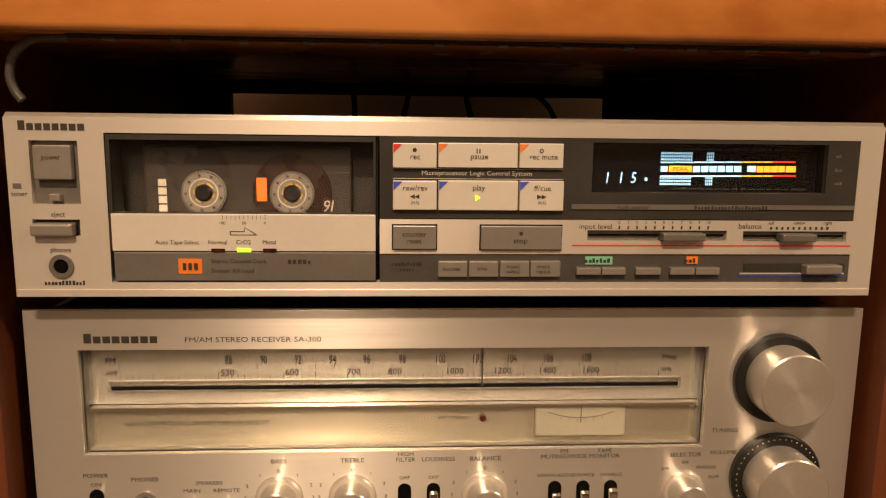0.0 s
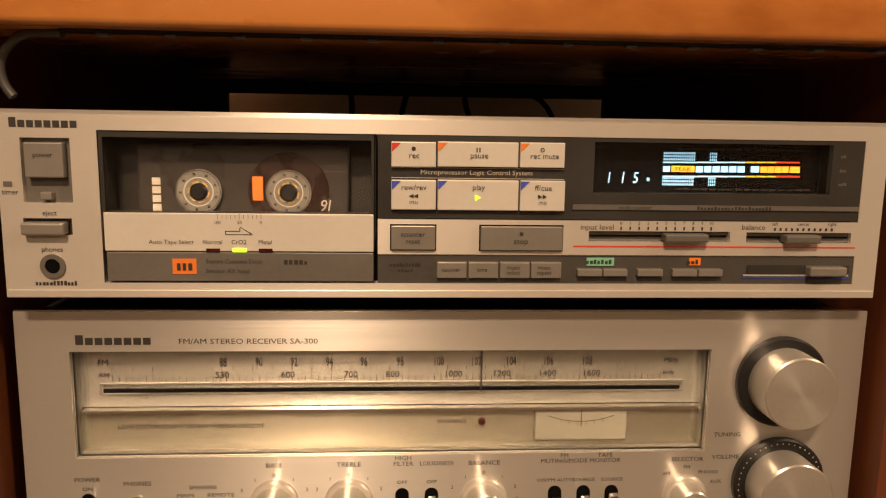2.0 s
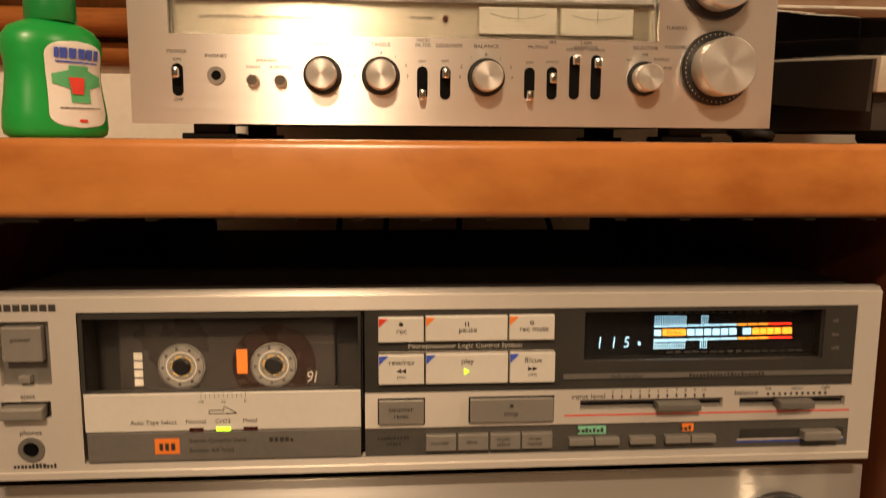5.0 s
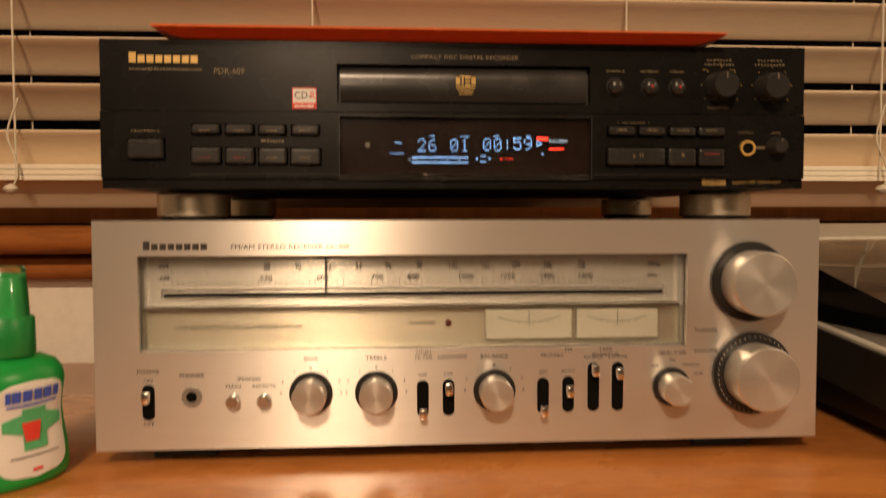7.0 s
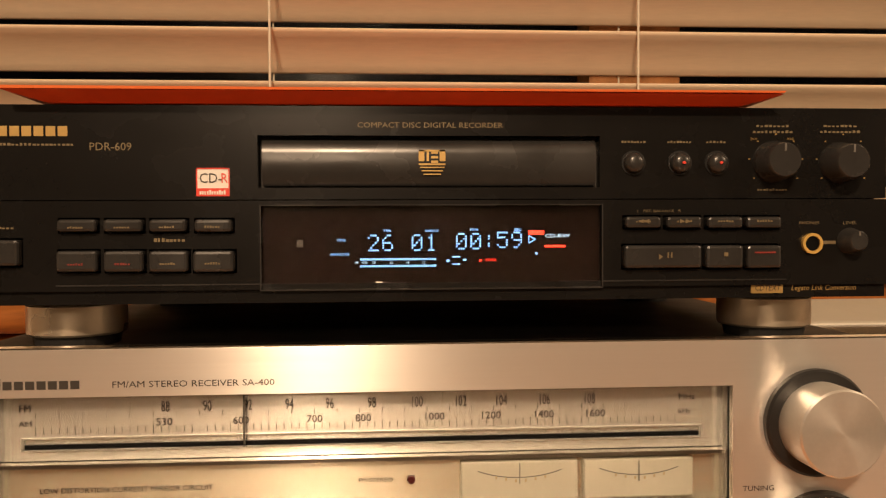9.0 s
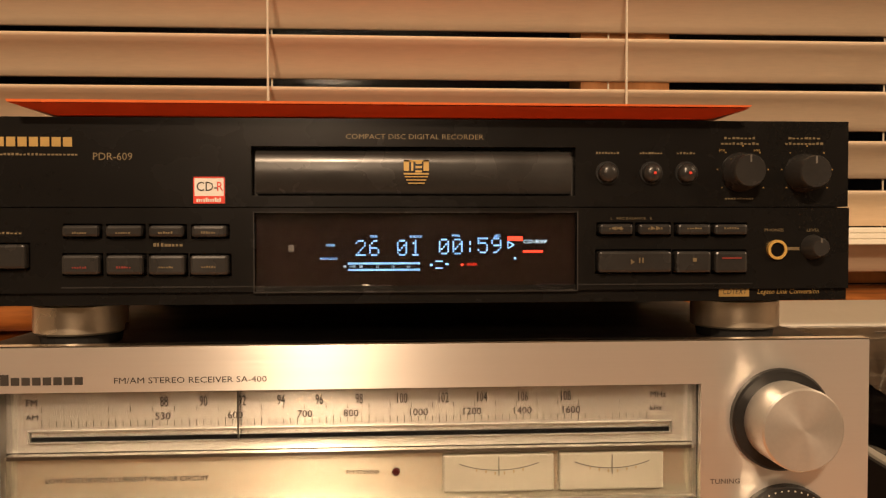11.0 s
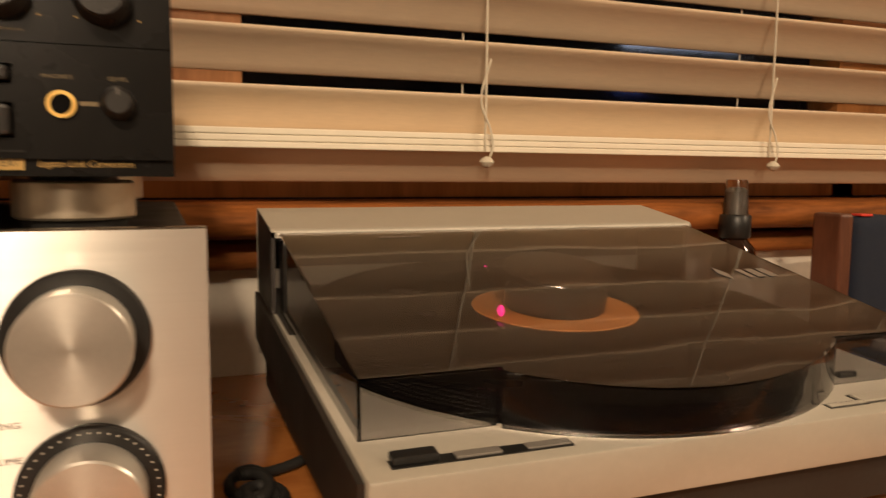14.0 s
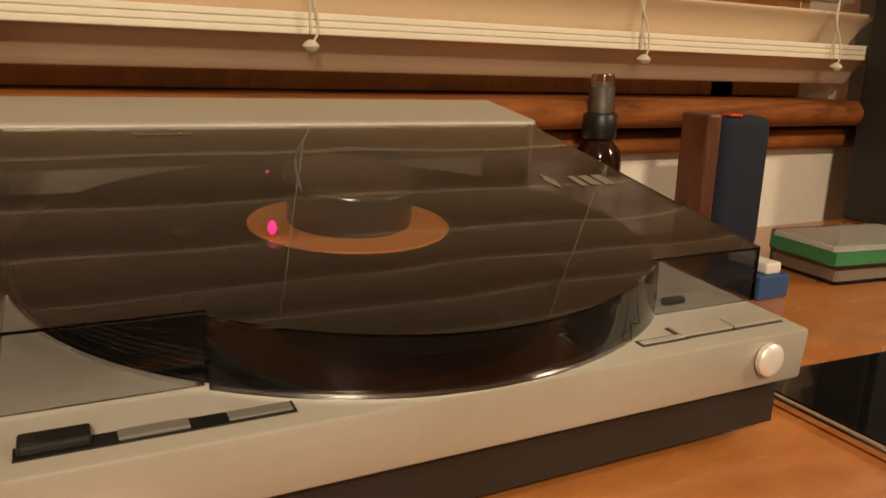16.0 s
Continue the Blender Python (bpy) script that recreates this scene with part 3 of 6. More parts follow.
def receiver(at, label, model, bright_meters, slots, tail, needle_u, lever_up, bar_v, lamp_f, knob_base, drop):
    W, H = 0.4365, 0.135
    rc = thing("stereo_receiver", at, label, "receiver", "stereo receivers")
    win = (0.0255, 0.3535, 0.0580, 0.1145)
    fp = part("front_panel", plate_bm(0, W, 0, H, [win], 0, 0.006), BRUSHED, rc, "brushed aluminium faceplate")
    part("top_edge", box_bm(0, W, 0.0005, 0.007, H, H + 0.0008), CHROME, rc)
    part("casing", box_bm(0.004, W - 0.004, 0.012, 0.30, 0.003, H - 0.003, 0.002), BLACK_MATT, rc, "black steel casing")
    # dial well: sloping frame, scale above, lower panel and divider
    u0, u1, v0, v1 = win
    R = 0.0115
    # well walls in darker grey: the shade of the recess put into their colour
    part("dial_well", join_bm(box_bm(u0 - 0.002, u0, 0.004, R, v0, v1), box_bm(u1, u1 + 0.002, 0.004, R, v0, v1), box_bm(u0, u1, 0.004, R, v0 - 0.002, v0), box_bm(u0, u1, 0.004, R, v1, v1 + 0.002)), GREY_TRIM, rc, "inner frame of the dial, darkened for shade in the recess")
    part("dial_scale", box_bm(u0, u1, R, R + 0.0015, bar_v + 0.002, v1), SCALE_METAL, rc, "silver tuning scale")
    part("lower_dial_panel", box_bm(u0, u1, R - 0.001, R + 0.0015, v0, bar_v), SCALE_GOLD, rc, "pale gold inner panel")
    part("divider", box_bm(u0 + 0.002, u1 - 0.001, 0.006, R, bar_v, bar_v + 0.0017), CHROME, rc, "bright divider bar")
    part("dial_slot", box_bm(u0 + 0.012, u1 - 0.012, R - 0.0012, R, 0.0894, 0.0914), DARK_VOID, rc, "black needle slot")
    part("dial_slot_rim", plate_bm(u0 + 0.0105, u1 - 0.0105, 0.0887, 0.0945, [(u0 + 0.0112, u1 - 0.0112, 0.0892, 0.0940)], R - 0.0016, R), GREY_KEY, rc)
    part("needle", box_bm(needle_u - 0.0004, needle_u + 0.0004, R - 0.004, R - 0.003, 0.0895, v1 - 0.001), INK, rc)
    D = R - 0.0004
    span = u1 - u0
    fm = ((88, .222), (90, .278), (92, .333), (94, .389), (96, .444), (98, .502), (100, .564), (102, .625), (104, .682), (106, .743), (108, .807))
    for n, f in fm:
        words(str(n), u0 + f * span, 0.1083 - drop, 0.0050, INK, rc, D, "CENTER", 0.55)
    for n, f in ((530, .220), (600, .323), (700, .423), (800, .490), (1000, .588), (1200, .667), (1400, .742), (1600, .815)):
        words(str(n), u0 + f * span, 0.1015 - drop, 0.0035, INK, rc, D, "CENTER", 1.0)
    words("FM", u0 + .028 * span, 0.1085 - drop, 0.0032, INK, rc, D)
    words("AM", u0 + .028 * span, 0.1017 - drop, 0.0024, INK, rc, D, wide=1.2)
    words("MHz", u0 + .935 * span, 0.1085 - drop, 0.0030, INK, rc, D)
    words("kHz", u0 + .935 * span, 0.1017 - drop, 0.0024, INK, rc, D, wide=1.1)
    ticks = bmesh.new()
    for k in range(86):
        f = 0.05 + 0.88 * k / 85
        for vv, hh in ((0.0981 - drop * 0.6, 0.0013 if k % 5 else 0.0020), (0.1052 - drop, 0.0011)):
            if vv > 0.1 and k % 3:
                continue
            x = u0 + f * span
            ticks.faces.new([ticks.verts.new(p) for p in ((x, D, vv - hh), (x + 0.00022, D, vv - hh), (x + 0.00022, D, vv + hh), (x, D, vv + hh))])
    part("scale_ticks", ticks, INK, rc)
    words("LOW DISTORTION CURRENT MIRROR CIRCUIT", u0 + .055 * span, 0.0708, 0.0024, INK, rc, R - 0.0014, wide=1.05)
    words("FM STEREO", u0 + (lamp_f - .073) * span, 0.0722, 0.0020, INK, rc, R - 0.0014, wide=1.12)
    part("stereo_lamp", disc_bm(u0 + lamp_f * span, 0.0722, 0.0019, R - 0.003, R, 20, 0.0005), LED_OFF, rc, "dark red indicator lens", 40)
    for a, b in bright_meters:
        mt = part("meter", box_bm(a, b, R - 0.004, R - 0.0012, 0.0620, 0.0802, 0.0008), METER_FACE, rc, "pale signal meter behind glass")
        c = (a + b) / 2
        arc = bmesh.new()
        for k in range(16):
            q = [radians(230 + 80 * t / 16) for t in (k, k + 1)]
            pts = [(c + rr * math.cos(x) * (b - a) * 0.55, 0.0869 + rr * math.sin(x) * 0.014) for x, rr in ((q[0], 1), (q[1], 1), (q[1], 1.028), (q[0], 1.028))]
            arc.faces.new([arc.verts.new((x, R - 0.0042, z)) for x, z in pts])
        part("meter_arc", arc, INK, mt)
        part("meter_needle", box_bm(c - 0.0002, c + 0.0002, R - 0.0046, R - 0.0042, 0.0699, 0.0792), INK, mt)
        part("meter_marks", join_bm(*[box_bm(c + (k - 2.5) * 0.0045, c + (k - 2.5) * 0.0045 + 0.0009, R - 0.0044, R - 0.0041, 0.0702 + 0.0008 * abs(k - 2.5), 0.0716 + 0.0008 * abs(k - 2.5)) for k in range(6)]), DIM_INK, mt)
    pane = part("dial_window", box_bm(u0, u1, 0.0016, 0.0030, v0, v1), WINDOW_GLASS, rc, "clear dial window")
    pane.visible_shadow = False
    # wordmark and model line
    wordmark(0.029, 0.0665, 0.1206, 0.0050, INK, rc)
    words("FM/AM STEREO RECEIVER " + model, 0.079, 0.1196, 0.0028, INK, rc, wide=1.22)
    # right-hand knobs
    knob(rc, 0.3920, 0.0972, 0.0192, 0.0185, 0.0245, name="tuning_knob")
    vol = knob(rc, 0.3948, 0.0405, 0.0192, 0.0185, 0.0252, name="volume_knob")
    dots = bmesh.new()
    for k in range(44):
        a = 2 * math.pi * k / 44
        c = Vector((0.3948 + 0.0228 * math.cos(a), -0.0042, 0.0405 + 0.0228 * math.sin(a)))
        s = 0.00035
        dots.faces.new([dots.verts.new(c + Vector(p)) for p in ((-s, 0, -s), (s, 0, -s), (s, 0, s), (-s, 0, s))])
    part("volume_marks", dots, WHITE_INK, vol)
    words("TUNING", 0.3655, 0.0672, 0.0024, INK, rc, align="CENTER", wide=1.15)
    words("VOLUME", 0.3655, 0.0545, 0.0024, INK, rc, align="CENTER", wide=1.15)
    # lower row
    for u in (0.1250, 0.1637, 0.2347):
        knob(rc, u, 0.0325, 0.0098, 0.0125, 0.0127, knob_base, depth=0.003, name="tone_knob")
        words("0", u, 0.0475, 0.0022, INK, rc, align="CENTER", wide=1.2)
        for s in (-1, 1):
            words("1", u + s * 0.0098, 0.0452, 0.0019, INK, rc, align="CENTER")
            words("2", u + s * 0.0168, 0.0395, 0.0020, INK, rc, align="CENTER", wide=1.12)
            words("3", u + s * 0.0178, 0.0325, 0.0020, INK, rc, align="CENTER", wide=1.12)
    for u, t in ((0.1250, "BASS"), (0.1637, "TREBLE"), (0.2347, "BALANCE")):
        words(t, u, 0.0530, 0.0025, INK, rc, align="CENTER", wide=1.12)
    sel = knob(rc, 0.3440, 0.0330, 0.0092, 0.0125, 0.0117, knob_base, depth=0.003, name="selector_knob")
    for t, du, v in (("AM", -0.011, 0.0455), ("FM", 0, 0.0490), ("PHONO", 0.012, 0.0460), ("AUX", 0.0165, 0.0405)):
        words(t, 0.3445 + du, v, 0.0020, INK, rc, align="CENTER", wide=1.08)
    words("SELECTOR", 0.3445, 0.0535, 0.0024, INK, rc, align="CENTER", wide=1.12)
    slot_switch(rc, 0.0305, 0.0285, 0.021, 0.004)
    words("POWER", 0.0305, 0.0465, 0.0024, INK, rc, align="CENTER", wide=1.12)
    words("ON", 0.0305, 0.0415, 0.0020, INK, rc, align="CENTER", wide=1.2)
    words("OFF", 0.0305, 0.0155, 0.0022, INK, rc, align="CENTER", wide=1.2)
    words("PHONES", 0.0555, 0.0440, 0.0024, INK, rc, align="CENTER", wide=1.12)
    jack = part("phone_jack", ring_bm(0.0555, 0.0315, 0.0032, 0.0058, -0.0012, 0.001), GREY_KEY, rc, "headphone socket", 40)
    part("hole", disc_bm(0.0555, 0.0315, 0.0033, -0.0004, 0.001), DARK_VOID, jack)
    for u in (0.0795, 0.0975):
        part("speaker_button", lathe_bm([(0.0040, 0), (0.0040, 0.004), (0.0032, 0.0052)], "Y", 24, (u, 0, 0.0285)), CHROME, rc, "small chrome push button", 40)
    words("SPEAKERS", 0.0885, 0.0415, 0.0021, INK, rc, align="CENTER", wide=1.12)
    words("MAIN", 0.0795, 0.0372, 0.0022, INK, rc, align="CENTER", wide=1.2)
    words("REMOTE", 0.0975, 0.0372, 0.0022, INK, rc, align="CENTER", wide=1.2)
    for (u, h, v, t), up in zip(slots, lever_up):
        slot_switch(rc, u, v, h, up)
        words(t, u, v + h / 2 + 0.0032, 0.0019, INK, rc, align="CENTER", wide=1.2)
    for t, u, v in tail:
        words(t, u, v, 0.0024, INK, rc, align="CENTER", wide=1.08)
    # feet
    for x in (0.046, 0.385):
        for y in (0.035, 0.25):
            part("foot", join_bm(box_bm(x - 0.012, x + 0.012, y - 0.012, y + 0.012, -0.006, 0.003), box_bm(x - 0.019, x + 0.019, y - 0.017, y + 0.017, -0.010, -0.006, 0.001)), RUBBER, rc, "black foot")
    return rc


base_tail = [("HIGH", 0.1920, 0.0562), ("FILTER", 0.1920, 0.0530), ("LOUDNESS", 0.2095, 0.0530)]
receiver((-0.1665, 0.530, 0.776), "brushed aluminium receiver with two meters, standing on the desk", "SA-400",
         [(0.2302, 0.2840), (0.2867, 0.3380)],
         [(0.1915, 0.022, 0.0282, "OFF"), (0.2070, 0.022, 0.0285, "OFF"), (0.2645, 0.022, 0.0285, "OFF"), (0.2800, 0.022, 0.0292, "AUTO"), (0.2955, 0.030, 0.0335, "SOURCE"), (0.3105, 0.030, 0.0335, "SOURCE")],
         base_tail + [("FM", 0.2800, 0.0562), ("MUTING", 0.2700, 0.0530), ("TAPE", 0.3030, 0.0562), ("MONITOR", 0.3030, 0.0530)], 0.1335,
         (-0.008, 0.006, -0.008, 0.003, 0.011, 0.009), 0.0820, 0.5556, BLACK_PLASTIC, 0.0011)
receiver((-0.189, 0.366, 0.465), "brushed aluminium receiver with one meter, on the cabinet shelf", "SA-300",
         [(0.2625, 0.3125)],
         [(0.1915, 0.022, 0.0285, "OFF"), (0.2070, 0.022, 0.0285, "OFF"), (0.2730, 0.022, 0.0285, "ON/FM AUTO"), (0.2885, 0.022, 0.0285, "SOURCE"), (0.3038, 0.022, 0.0285, "SOURCE")],
         base_tail + [("FM", 0.2775, 0.0565), ("MUTING/MODE", 0.2775, 0.0535), ("TAPE", 0.2995, 0.0565), ("MONITOR", 0.2995, 0.0535)], 0.2330,
         (-0.004, 0.005, 0.003, 0.004, 0.005), 0.0795, 0.636, SATIN, 0.0032)


# ---- cassette deck ----
def deck():
    dk = thing("cassette_deck", (-0.183, 0.350, 0.611), "silver cassette deck with lit level display, standing on a receiver", "cassette deck")
    W, H = 0.4218, 0.0848

    # a front-panel sketch drawn slightly from one side: sketch units to metres on the panel
    def U(sx, sy=370):
        sx, sy = sx / 1000, sy / 1000
        return (0.242773 * sx - 0.019253 * sy + 0.005426) / (1 - 0.044032 * sx - 0.111356 * sy)

    def V(sy, sx=700):
        sx, sy = sx / 1000, sy / 1000
        return (-0.000176 * sx - 0.255861 * sy + 0.133576) / (1 - 0.044032 * sx - 0.111356 * sy)

    def B(x0, x1, y0, y1, d0, d1, mat, name, parent=dk, label="", bevel=0.0):
        return part(name, box_bm(U(x0, (y0 + y1) / 2), U(x1, (y0 + y1) / 2), d0, d1, V(y1, (x0 + x1) / 2), V(y0, (x0 + x1) / 2), bevel), mat, parent, label)

    door = (0.0448, 0.1718, 0.0070, 0.0780)
    right = (0.1718, 0.4100, 0.0070, 0.0780)
    rec = (U(44, 300), U(131, 300), V(356, 88), V(241, 88))
    part("front_panel", plate_bm(0, W, 0, H, [(door[0], right[1], door[2], door[3]), rec, (U(48, 400), U(133, 400), V(413, 90), V(383, 90))], 0, 0.006), SATIN, dk, "satin silver faceplate")
    part("top_chamfer", prism_bm([(0, H), (W, H), (W - 0.001, H + 0.0022), (0.001, H + 0.0022)], 0.001, 0.006), BRUSHED, dk)
    part("casing", box_bm(0.002, W - 0.002, 0.02, 0.26, 0.002, H - 0.0005, 0.0015), BLACK_MATT, dk, "black steel casing")
    for x in (0.04, 0.385):
        for y in (0.05, 0.23):
            part("foot", lathe_bm([(0.012, -0.0102), (0.013, -0.004), (0.013, 0.003)], "Z", 20, (x, y, 0)), RUBBER, dk)
    part("lower_lip", box_bm(0.0005, W - 0.0005, -0.0006, 0.0002, 0.0, 0.0036, 0.0003), SATIN, dk, "raised lower lip")
    # left column
    wordmark(U(21, 214), U(143, 214), V(214, 80), 0.0044, INK, dk)
    part("switch_well", box_bm(rec[0], rec[1], 0.003, 0.004, rec[2], rec[3]), GREY_TRIM, dk, "grey switch recess")
    pb = B(51, 119, 249, 311, -0.002, 0.003, GREY_KEY, "power_button", label="grey metal power button", bevel=0.0006)
    words("power", U(84, 271), V(271, 84), 0.0024, INK, pb, -0.0022, "CENTER")
    B(78, 98, 337, 350, -0.001, 0.003, GREY_KEY, "timer_switch", bevel=0.0004)
    words("timer", U(24, 337), V(337, 24), 0.0024, INK, dk, align="CENTER")
    strip(U(16), U(28, 327), V(327, 20), V(318, 20), GREY_TRIM, dk)
    words("eject", U(93, 374), V(374, 93), 0.0024, INK, dk, align="CENTER")
    part("eject_well", box_bm(U(48, 400), U(133, 400), 0.003, 0.004, V(413, 90), V(383, 90)), CHARCOAL, dk)
    B(50, 124, 389, 411, -0.005, 0.003, GREY_KEY, "eject_lever", label="grey eject lever", bevel=0.001)
    words("phones", U(98, 438), V(438, 98), 0.0024, INK, dk, align="CENTER")
    jk = part("phone_jack", ring_bm(U(100, 467), V(467, 100), 0.0035, 0.0057, -0.0012, 0.002), GREY_TRIM, dk, "headphone socket", 40)
    part("hole", disc_bm(U(100, 467), V(467, 100), 0.0036, -0.0004, 0.002), DARK_VOID, jk)
    bars(U(60), U(144, 497), V(497, 100), 0.0022, 12, INK, dk, seed=9)
    # cassette door: smoked window, cream band, grey foot
    dd = part("cassette_door", plate_bm(door[0] + 0.0008, door[1] - 0.0008, V(373, 420), door[3] - 0.0006, [(door[0] + 0.0025, door[1] - 0.002, V(373, 420) + 0.0004, door[3] - 0.003)], -0.0005, 0.004), CHARCOAL, dk, "dark cassette door")
    g = part("door_window", box_bm(door[0] + 0.0025, door[1] - 0.002, 0.0004, 0.0018, V(372, 420), door[3] - 0.003), SMOKE_WINDOW, dd, "smoked window")
    g.visible_shadow = False
    band = part("cream_band", box_bm(door[0] + 0.0015, door[1] - 0.001, -0.0012, 0.004, V(440, 420), V(373.5, 420), 0.0003), IVORY_KEY, dd, "cream lower band")
    part("grey_band", box_bm(door[0] + 0.002, door[1] - 0.001, -0.0010, 0.004, 0.0080, V(442, 420), 0.0003), GREY_TRIM, dd, "grey lower band")
    words("Auto Tape Select", U(308, 424), V(424, 308), 0.0021, INK, dd, -0.0014, "CENTER")
    for t, x in (("Normal", 380), ("CrO2", 426), ("Metal", 472)):
        words(t, U(x, 424), V(424, x), 0.0021, INK, dd, -0.0014, "CENTER")
    for x, m in ((381, LED_OFF), (427, LED_GREEN), (473, LED_OFF)):
        B(x - 12, x + 12, 435, 441, -0.0016, 0, m, "tape_lamp", dd)
    for k in range(11):
        x = 388 + k * 7.6
        strip(U(x), U(x + 1, 383), V(383, x), V(376 if k % 5 else 374, x), INK, dd, d=-0.0014)
    for t, x in (("100", 388), ("50", 427), ("0", 464)):
        words(t, U(x, 389.5), V(389.5, x), 0.0015, INK, dd, -0.0014, "CENTER")
    part("arrow", join_bm(*[box_bm(U(a, d), U(b, d), -0.0014, -0.001, V(d, 420), V(c, 420)) for a, b, c, d in ((402, 449, 410, 411.2), (402, 428, 404, 405.2), (402, 403.2, 404, 411), (427, 428.2, 399, 405))]), INK, dd)
    part("arrow_edge", prism_bm([(U(427, 398.5), V(398.5)), (U(428.5, 398.5), V(398.5)), (U(450, 411), V(411)), (U(447, 411), V(411))], -0.0014, -0.001), INK, dd)
    B(310, 352, 453, 480, -0.0013, -0.001, ORANGE_INK, "badge", dd, "orange badge")
    bars(U(314), U(348, 467), V(467, 330), 0.0034, 3, INK, dd, -0.0016, seed=3)
    words("Stereo Cassette Deck", U(368, 458), V(458, 420), 0.0021, CHARCOAL, dd, -0.0012)
    bars(U(503), U(549, 459), V(459, 520), 0.0022, 5, INK, dd, -0.0012, seed=5)
    words("2motor AX head", U(368, 475), V(475, 420), 0.0021, CHARCOAL, dd, -0.0012)
    # tape well and the cassette in it
    part("tape_well", join_bm(box_bm(door[0], door[1], 0.024, 0.025, 0.030, door[3]), box_bm(door[0], door[0] + 0.001, 0.004, 0.024, 0.03, door[3]), box_bm(door[1] - 0.001, door[1], 0.004, 0.024, 0.03, door[3]),
                              box_bm(door[0], door[1], 0.004, 0.024, door[3] - 0.001, door[3])), CHARCOAL, dk, "dark tape compartment")
    # dark centre section
    blk = part("control_fascia", plate_bm(right[0] + 0.001, right[1], V(384, 1100), right[3], [(U(1045), U(1462, 338), V(338, 1250), V(249, 1250))], 0.0004, 0.004), CHARCOAL, dk, "charcoal fascia")
    keys = [("rec", 692, 770, 247, 291, RED_INK), ("pause", 773, 914, 247, 291, ORANGE_INK), ("rec mute", 917, 995, 248, 292, ORANGE_INK),
            ("rew/rev", 692, 770, 314, 366, BLUE_INK), ("play", 773, 914, 314, 367, BLUE_INK), ("ff/cue", 917, 995, 315, 368, BLUE_INK)]
    for t, a, b, c, d, m in keys:
        k = B(a, b, c, d, -0.0022, 0.002, IVORY_KEY, "transport_key", dk, "ivory transport key", 0.0004)
        words(t, U((a + b) / 2), V(c + (24 if c < 300 else 13), (a + b) / 2), 0.0027, INK, k, -0.0025, "CENTER")
        part("corner_mark", prism_bm([(U(a + 1, c + 1), V(c + 1, a)), (U(a + 17, c + 1), V(c + 1, a)), (U(a + 1, c + 17), V(c + 17, a))], -0.0025, -0.0021), m, k)
        x = (a + b) / 2
        if t == "rec":
            part("rec_dot", disc_bm(U(x, c + 12), V(c + 12, x), 0.0010, -0.0025, -0.0021, 16), INK, k)
        elif t == "rec mute":
            part("mute_ring", ring_bm(U(x, c + 13), V(c + 13, x), 0.0006, 0.0010, -0.0025, -0.0021, 16), INK, k)
        elif t == "pause":
            part("pause_mark", join_bm(*[box_bm(U(x + s, c + 18), U(x + s + 2, c + 18), -0.0025, -0.0021, V(c + 18, x), V(c + 10, x)) for s in (-3, 2)]), INK, k)
        elif t == "play":
            part("play_lamp", prism_bm([(U(x - 5, c + 26), V(c + 26, x)), (U(x + 4, c + 31), V(c + 31, x)), (U(x - 5, c + 36), V(c + 36, x))], -0.0026, -0.0021), LED_GREEN, k, "lit green lamp")
        else:
            s = -1 if t == "rew/rev" else 1
            for o in (-4, 4):
                part("wind_mark", prism_bm([(U(x + o - 4 * s, c + 24), V(c + 24, x)), (U(x + o + 4 * s, c + 28), V(c + 28, x)), (U(x + o - 4 * s, c + 32), V(c + 32, x))], -0.0025, -0.0021), INK, k)
            words("(M.S)", U(x, c + 39), V(c + 39, x), 0.0014, INK, k, -0.0025, "CENTER")
    words("Microprocessor Logic Control System", U(842, 301.5), V(301.5, 842), 0.0022, WHITE_INK, dk, -0.0002, "CENTER", 1.12)
    strip(U(692), U(995, 294), V(294, 842), V(293, 842), WHITE_INK, dk, d=0)
    strip(U(692), U(995, 312), V(312, 842), V(311, 842), WHITE_INK, dk, d=0)
    # level display
    D = 0.0105
    part("display_back", box_bm(U(1040, 342), U(1466, 342), D, D + 0.002, V(342, 1250), V(246, 1250)), DISPLAY_BLACK, dk, "black display")
    part("display_frame", join_bm(box_bm(U(1010, 367), U(1342, 367), -0.0004, 0, V(367, 1180), V(358, 1180)), box_bm(U(1342, 368), U(1512, 368), -0.0004, 0, V(368, 1430), V(360, 1430))), GREY_TRIM, dk, "grey display legend strip")
    words("multi counter", U(1120, 362.5), V(362.5, 1120), 0.0019, INK, dk, -0.0006, "CENTER", 1.1)
    bars(U(1228), U(1360, 363.5), V(363.5, 1290), 0.0017, 22, INK, dk, -0.0006, seed=12)

    def seg_box(x0, x1, y0, y1, mat, name):
        xm = (x0 + x1) / 2
        return part(name, box_bm(U(x0, y1), U(x1, y1), D - 0.0012, D - 0.0004, V(y1, xm), V(y0, xm)), mat, dk)

    for x, t in ((1083, "1"), (1108, "1"), (1131, "5")):
        words(t, U(x, 313), V(313, x), 0.0056, VFD_PALE, dk, D - 0.001, "CENTER", 0.8, "counter_digit", 0.12)
    seg_box(1152, 1156, 312, 318, VFD_PALE, "counter_dash")
    for y0, y1 in ((266, 282), (311, 327)):
        bm = bmesh.new()
        for k in range(18):
            x = 1181 + k * 3.2
            for r in range(3):
                yy = y0 + r * 5.6
                bm.faces.new([bm.verts.new((U(p, 296), D - 0.0008, V(q, 1250))) for p, q in ((x, yy + 3.9), (x + 2.0, yy + 3.9), (x + 2.0, yy), (x, yy))])
        for k in range(4):
            x = 1264 + k * 3.5
            for r in range(3):
                yy = y0 + r * 5.6
